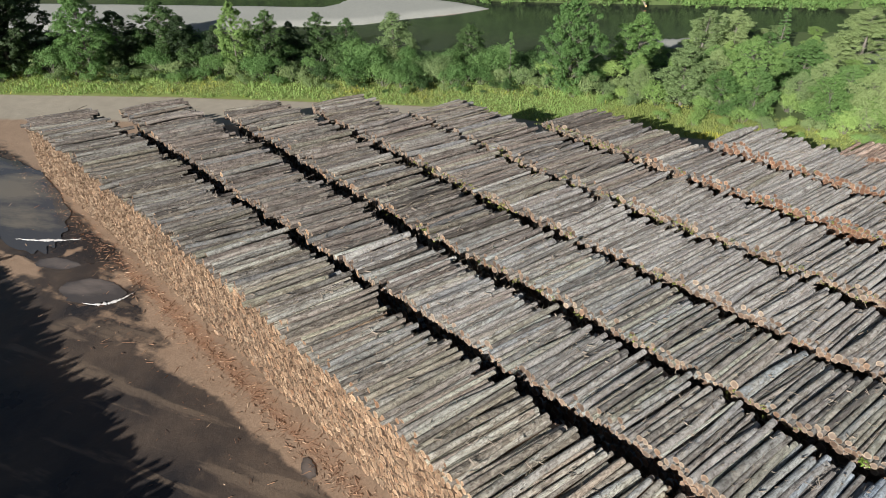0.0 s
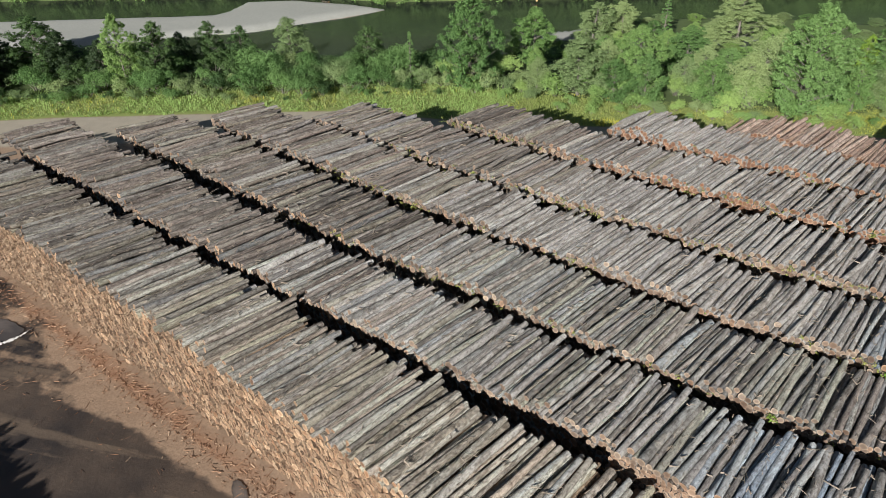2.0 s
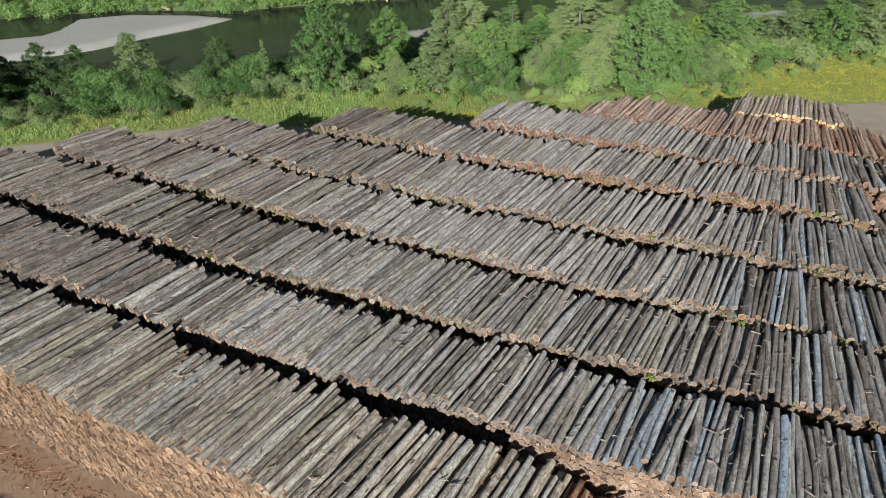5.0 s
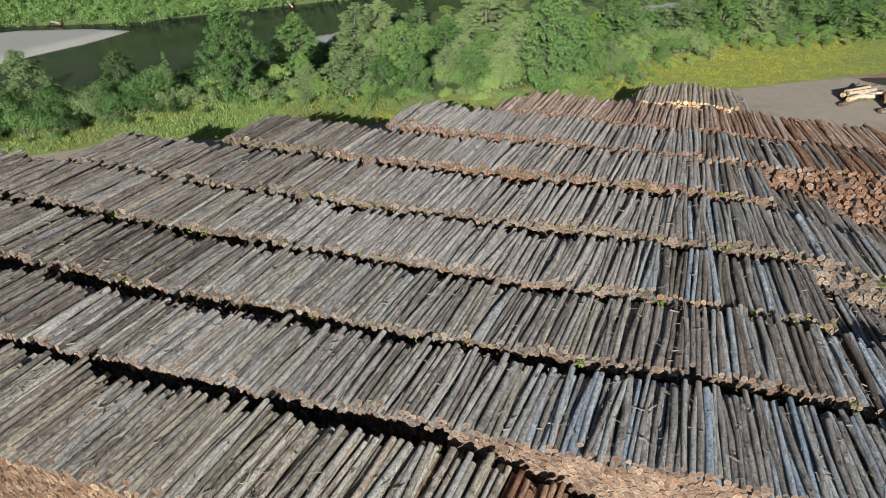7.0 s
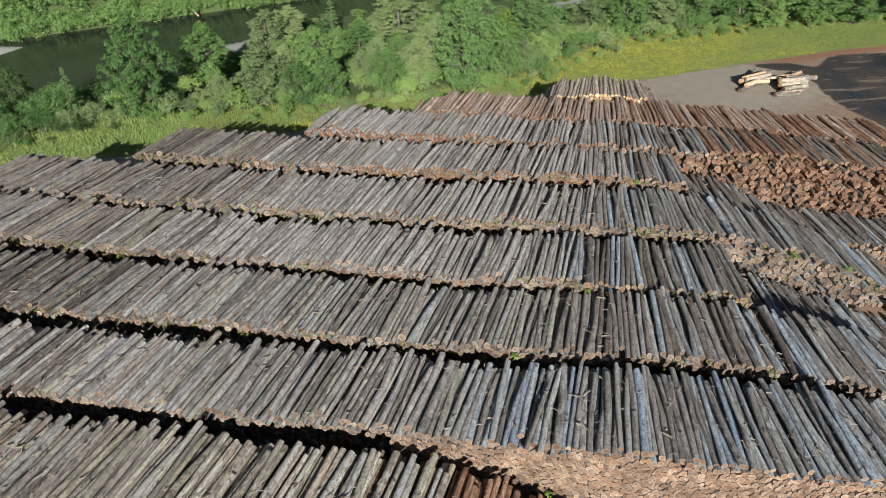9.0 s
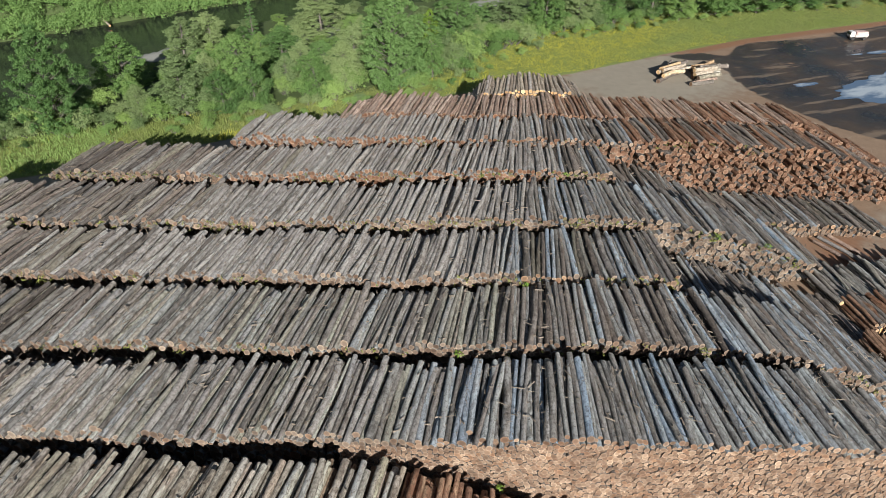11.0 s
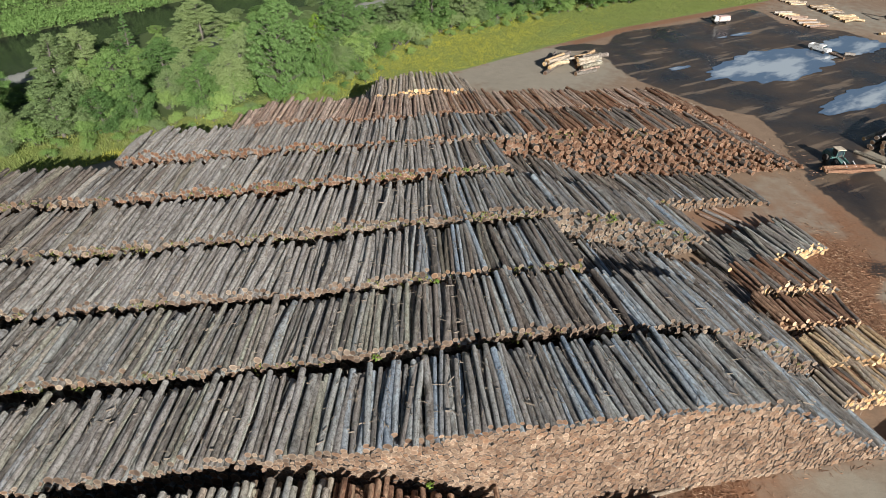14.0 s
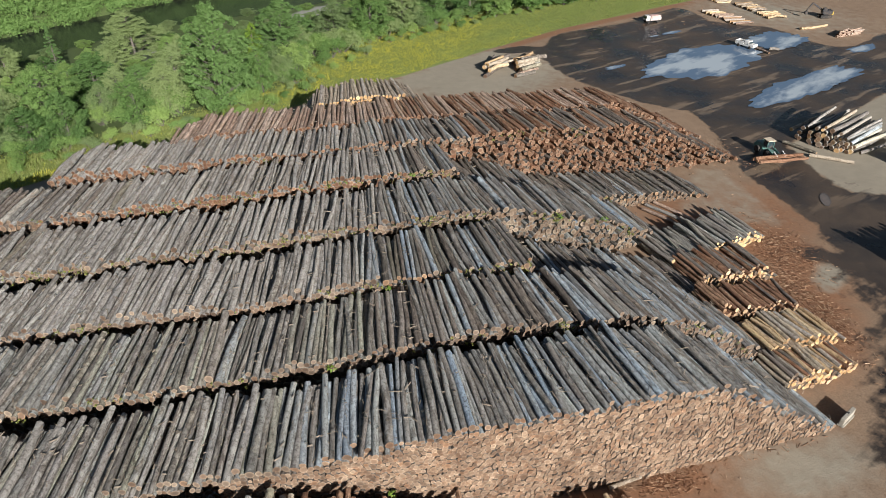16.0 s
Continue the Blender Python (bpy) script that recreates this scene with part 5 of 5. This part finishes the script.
# ------------------------------------------------------------------ machines
def paint(name, color, rough=0.4, metal=0.0):
    m = Nodes(name)
    n = m.noise(m.place(), 2.5, 4.0)
    return m.done(m.mix(m.ramp(n, [(0.45, 0.0), (0.75, 0.6)]), color, (0.16, 0.12, 0.09)), rough, 0.4, metal)


WHITE, GREEN, YELLOW, DARK = paint("white_paint", (0.75, 0.74, 0.72)), paint("green_paint", (0.10, 0.22, 0.20)), paint("yellow_paint", (0.50, 0.34, 0.05)), paint("dark_steel", (0.05, 0.05, 0.055), 0.5, 0.6)
RUBBER, GLASS, PINK = paint("tyre_rubber", (0.03, 0.03, 0.03), 0.9), paint("cab_glass", (0.03, 0.05, 0.06), 0.08), paint("pink_chips", (0.60, 0.42, 0.38), 0.9)
CONCRETE = paint("concrete", (0.34, 0.315, 0.27), 0.9)


def boxes(*items):
    """A bmesh of bevelled boxes: (centre, size, tilt about y)."""
    bm = bmesh.new()
    for c, s, tilt in items:
        one = bmesh.ops.create_cube(bm, size=1.0)["verts"]
        m = Matrix.Translation(c) @ Matrix.Rotation(radians(tilt), 4, "Y") @ Matrix.Diagonal((*s, 1))
        bmesh.ops.transform(bm, matrix=m, verts=one)
        edges = list({e for v in one for e in v.link_edges})
        bmesh.ops.bevel(bm, geom=edges, offset=min(s) * 0.12, segments=2, affect="EDGES")
    return bm


def drum(a, b, r, sides=18, hollow=0.0):
    bm = bmesh.new()
    a, b = Vector(a), Vector(b)
    q = (b - a).to_track_quat("Z", "Y")
    prof = [(0.0, r * 0.6), (0.0, r * 0.9), (0.12, r), (0.88, r), (1.0, r * 0.9), (1.0, r * 0.6)]
    rings = []
    for t, rr in prof:
        p = a.lerp(b, t)
        rings.append([bm.verts.new(p + q @ Vector((rr * math.cos(k * 6.2832 / sides), rr * math.sin(k * 6.2832 / sides), 0))) for k in range(sides)])
    for u, v in zip(rings[:-1], rings[1:]):
        for k in range(sides):
            bm.faces.new((u[k], u[(k + 1) % sides], v[(k + 1) % sides], v[k]))
    bm.faces.new(rings[0][::-1])
    bm.faces.new(rings[-1])
    return bm


def wheel(base, x, y, r, w):
    tyre = part("wheel", drum((x, y - w / 2, r), (x, y + w / 2, r), r), RUBBER, base)
    part("rim", drum((x, y - w / 2 - 0.03, r), (x, y + w / 2 + 0.03, r), r * 0.5), DARK, tyre)


def wheel_loader(m):
    base = new("wheel_loader")
    tagged(base, "green wheel loader with log forks carrying red logs", "wheel loader")
    part("body", boxes(((-1.7, 0, 1.55), (2.6, 1.9, 1.3), 0), ((-2.9, 0, 1.3), (0.5, 2.2, 0.9), 0)), GREEN, base)
    part("front_frame", boxes(((1.3, 0, 1.1), (1.8, 1.1, 0.9), 0)), GREEN, base)
    cab = part("cab", boxes(((-0.1, 0, 2.55), (1.5, 1.5, 1.5), 0)), GLASS, base)
    part("roof", boxes(((-0.1, 0, 3.4), (1.9, 1.8, 0.18), 0)), paint("cream_paint", (0.65, 0.55, 0.42)), cab)
    for y in (-0.72, 0.72):
        part("post", boxes(((0.66, y, 2.55), (0.12, 0.12, 1.6), 0), ((-0.86, y, 2.55), (0.12, 0.12, 1.6), 0)), GREEN, cab)
    part("exhaust", drum((-2.0, 0.5, 2.1), (-2.0, 0.5, 3.2), 0.1, 10), DARK, base)
    for y in (-0.75, 0.75):
        part("lift_arm", boxes(((2.3, y, 1.5), (2.6, 0.25, 0.4), 12)), GREEN, base)
        part("fork", boxes(((4.1, y * 1.3, 0.75), (1.7, 0.2, 0.16), 0), ((3.3, y * 1.3, 1.4), (0.2, 0.2, 1.4), 0)), DARK, base)
        part("clamp", boxes(((3.9, y * 1.3, 1.95), (1.5, 0.18, 0.2), 22)), WHITE, base)
    part("carriage", boxes(((3.25, 0, 1.2), (0.25, 2.6, 1.0), 0)), DARK, base)
    for x in (-1.6, 1.5):
        for y in (-1.15, 1.15):
            wheel(base, x, y, 0.8, 0.65)
    base.matrix_basis = m @ Matrix.Diagonal((0.64, 0.64, 0.64, 1))


wheel_loader(pose(73.9, -58.9, 0, 0, 0, 182))
for dx, z, r, kind in ((0.0, 1.1, 0.27, "fresh"), (0.55, 1.12, 0.25, "fresh"), (0.25, 1.55, 0.24, "fresh"), (-0.35, 1.08, 0.24, "fresh")):
    lone_log((71.1 + dx, -55.6 + dx * 0.5, z * 0.64), (70.9 + dx, -62.4 + dx * 0.8, z * 0.64), r * 0.9, kind, "red-brown log held in the loader's forks")


def flatbed(m):
    base = new("truck")
    tagged(base, "small white truck loaded with pinkish wood chips", "truck")
    part("chassis", boxes(((0, 0, 0.75), (5.2, 1.8, 0.25), 0)), DARK, base)
    cab = part("cab", boxes(((1.9, 0, 1.55), (1.4, 2.0, 1.5), 0)), WHITE, base)
    part("windscreen", boxes(((2.6, 0, 1.85), (0.06, 1.7, 0.7), -8)), GLASS, cab)
    part("bed", boxes(((-0.8, 0, 1.25), (3.8, 2.1, 0.9), 0)), paint("rusty_white_paint", (0.52, 0.45, 0.42), 0.7), base)
    bm = boxes(((-0.8, 0, 1.85), (3.5, 1.9, 0.7), 0))
    bmesh.ops.subdivide_edges(bm, edges=bm.edges[:], cuts=2)
    for v in bm.verts:
        v.co.z += 0.16 * noise.noise(v.co * 1.7)
    part("load", bm, PINK, base)
    for x in (-1.7, 1.7):
        for y in (-0.9, 0.9):
            wheel(base, x, y, 0.45, 0.3)
    base.matrix_basis = m @ Matrix.Diagonal((0.7, 0.7, 0.7, 1))


flatbed(pose(138.4, -73.0, 0, 0, 0, 98))


def pickup(m):
    base = new("pickup_truck")
    tagged(base, "white pickup truck with an open dark bed in a puddle", "pickup truck")
    part("body", boxes(((0, 0, 0.75), (5.0, 1.85, 0.5), 0), ((1.7, 0, 1.05), (1.5, 1.8, 0.2), 0)), WHITE, base)
    cab = part("cab", boxes(((0.5, 0, 1.35), (1.3, 1.6, 0.75), 0)), WHITE, base)
    part("windscreen", boxes(((1.2, 0, 1.35), (0.06, 1.4, 0.5), -25)), GLASS, cab)
    for y in (-0.87, 0.87):
        part("bed_side", boxes(((-1.35, y, 1.2), (2.3, 0.1, 0.5), 0)), WHITE, base)
    part("tailgate", boxes(((-2.45, 0, 1.2), (0.1, 1.8, 0.5), 0)), WHITE, base)
    part("bed_floor", boxes(((-1.35, 0, 1.03), (2.1, 1.6, 0.06), 0)), DARK, base)
    for x in (-1.5, 1.6):
        for y in (-0.85, 0.85):
            wheel(base, x, y, 0.38, 0.25)
    base.matrix_basis = m @ Matrix.Diagonal((0.8, 0.8, 0.8, 1))


pickup(pose(118.2, -83.0, 0, 0, 0, 203))


def excavator(m):
    base = new("excavator")
    tagged(base, "yellow and black tracked log loader with a raised boom", "excavator")
    for y in (-1.2, 1.2):
        part("track", boxes(((0, y, 0.5), (3.8, 0.6, 0.95), 0)), RUBBER, base)
    part("turntable", drum((0, 0, 0.8), (0, 0, 1.2), 0.9), DARK, base)
    part("body", boxes(((-0.5, 0, 1.9), (3.2, 2.5, 1.3), 0)), DARK, base)
    part("counterweight", boxes(((-2.0, 0, 1.7), (0.6, 2.5, 1.1), 0)), YELLOW, base)
    cab = part("cab", boxes(((0.8, 0.7, 2.4), (1.3, 1.0, 2.0), 0)), DARK, base)
    part("window", boxes(((1.47, 0.7, 2.7), (0.05, 0.8, 1.0), 0)), GLASS, cab)
    part("boom", boxes(((2.9, -0.3, 3.5), (4.6, 0.4, 0.5), -32)), DARK, base)
    part("stick", boxes(((5.7, -0.3, 3.6), (3.0, 0.32, 0.4), 60)), DARK, base)
    for y in (-0.65, 0.05):
        part("grapple_jaw", boxes(((6.5, y, 1.6), (0.9, 0.12, 1.1), 20)), DARK, base)
    base.matrix_basis = m @ Matrix.Diagonal((0.64, 0.64, 0.64, 1))


excavator(pose(134.5, -112.0, 0, 0, 0, 80))


def barrier(m):
    base = new("concrete_barrier")
    tagged(base, "pale concrete barrier standing beside the log deck", "barrier")
    part("block", boxes(((0, 0, 0.5), (2.2, 0.35, 1.0), 0)), CONCRETE, base)
    part("foot", boxes(((0, 0, 0.12), (2.2, 0.6, 0.24), 0)), CONCRETE, base)
    part("lifting_eye", drum((0, -0.06, 1.0), (0, 0.06, 1.0), 0.1, 10), DARK, base)
    base.matrix_basis = m @ Matrix.Diagonal((0.85, 0.85, 0.85, 1))


barrier(pose(29.9, -37.4, 0, 0, 0, -62))


# ------------------------------------------------------------------ bark litter on the ground
def yard_litter():
    rng = np.random.default_rng(71)
    spots = []
    for n, cx, cy, sx, sy in ((2600, 16.0, 45, 0.75, 26), (150, 28.6, -26, 0.3, 4), (420, 27.2, -21.5, 0.5, 1.6), (900, 41.5, -44.2, 1.9, 1.0), (1500, 52.5, -46.8, 2.6, 1.6), (1200, 46, -43.8, 2.2, 1.1), (120, 60, -44, 2, 3), (400, 39, -43.5, 2.5, 1.2), (400, 74.5, -52, 3, 3), (500, 24, -10, 2, 6), (300, 13, 50, 3.0, 25), (500, 146, -95, 6, 10), (300, 137, -65, 2, 14)):
        spots.append(np.stack([rng.normal(cx, sx, n), rng.normal(cy, sy, n)], 1))
    p = np.concatenate(spots)
    n = len(p)
    ln = rng.gamma(2.0, 0.12, n) + 0.04
    rad = rng.uniform(0.01, 0.028, n)
    w, Q, T, uv, kinds = log_arrays(rng, n, np.stack([p[:, 0], p[:, 1], rad + 0.03], 1), rng.uniform(0, 6.28, n), rng.normal(0.06, 0.08, n), ln, rad, rad * 0.6, 3, 2, 0.0, 0.35)
    ob = new("bark_litter", np_mesh("bark_litter", w, [Q, T], [CHIPS, CHIPS], kinds, uv))
    tagged(ob, "broken bark and wood splinters on the dirt", "bark litter", kind="stuff")


_c = Nodes("bark_chips")
CHIPS = _c.done(_c.ramp(_c.rnd(), [(0.0, (0.09, 0.045, 0.028)), (0.45, (0.24, 0.125, 0.072)), (0.8, (0.36, 0.21, 0.125)), (1.0, (0.58, 0.42, 0.28))]), 0.9)
yard_litter()


def weeds():
    """Green tufts that grow out of the cut ends."""
    rng = np.random.default_rng(72)
    for x, y, z, s in ((36.0, 1.0, 7.0, 0.6), (27.2, -2.0, 4.0, 0.5), (53.8, -1, 7.6, 0.6), (55.2, -22.5, 5.4, 0.7), (55.4, -27.5, 4.4, 0.7), (62.8, -9.0, 7.6, 0.6),
                       (53.4, 5, 7.4, 0.6), (51.6, 22, 7.4, 0.6), (61.6, 12, 7.5, 0.6), (61.0, 18, 7.5, 0.7), (44.0, -4, 7.4, 0.5), (62.6, -2, 7.5, 0.5), (43.2, 30, 7.3, 0.5), (43.6, 8, 7.3, 0.6), (52.6, 2, 7.4, 0.5)):
        v, f = leaf_cloud(rng, [(0, 0, 0)], [s * 0.5], 700, 0.07, clumps=24)
        ob = new("weed", np_mesh("weed", v, [f], [WEED]))
        ob.location = (x - 0.15, y, z)
        tagged(ob, "green weed growing between the log ends", "weed", "weeds on the decks")


weeds()


def moss():
    """Small yellow-green tufts in clusters along the upper rows of cut ends."""
    rng = np.random.default_rng(73)
    for k, (near, top, y0, y1) in enumerate(FACES[2:7]):
        spots, sizes = [], []
        for _ in range((18, 32, 44, 36, 12)[k]):
            y = rng.uniform(max(y0, -34) + 2, min(y1, 46))
            for _ in range(rng.integers(3, 9)):
                q = y + rng.normal(0, 1.0)
                spots.append((interp(near, q) - 0.12, q, interp(top, q) - rng.uniform(0.1, 1.1)))
                sizes.append(rng.uniform(0.10, 0.26))
        v, f = leaf_cloud(rng, spots, sizes, 150, 0.06, clumps=6)
        tagged(new("moss", np_mesh("moss", v, [f], [MOSS])), "yellow-green moss and weeds on weathered cut log ends", "moss", kind="stuff")


moss()
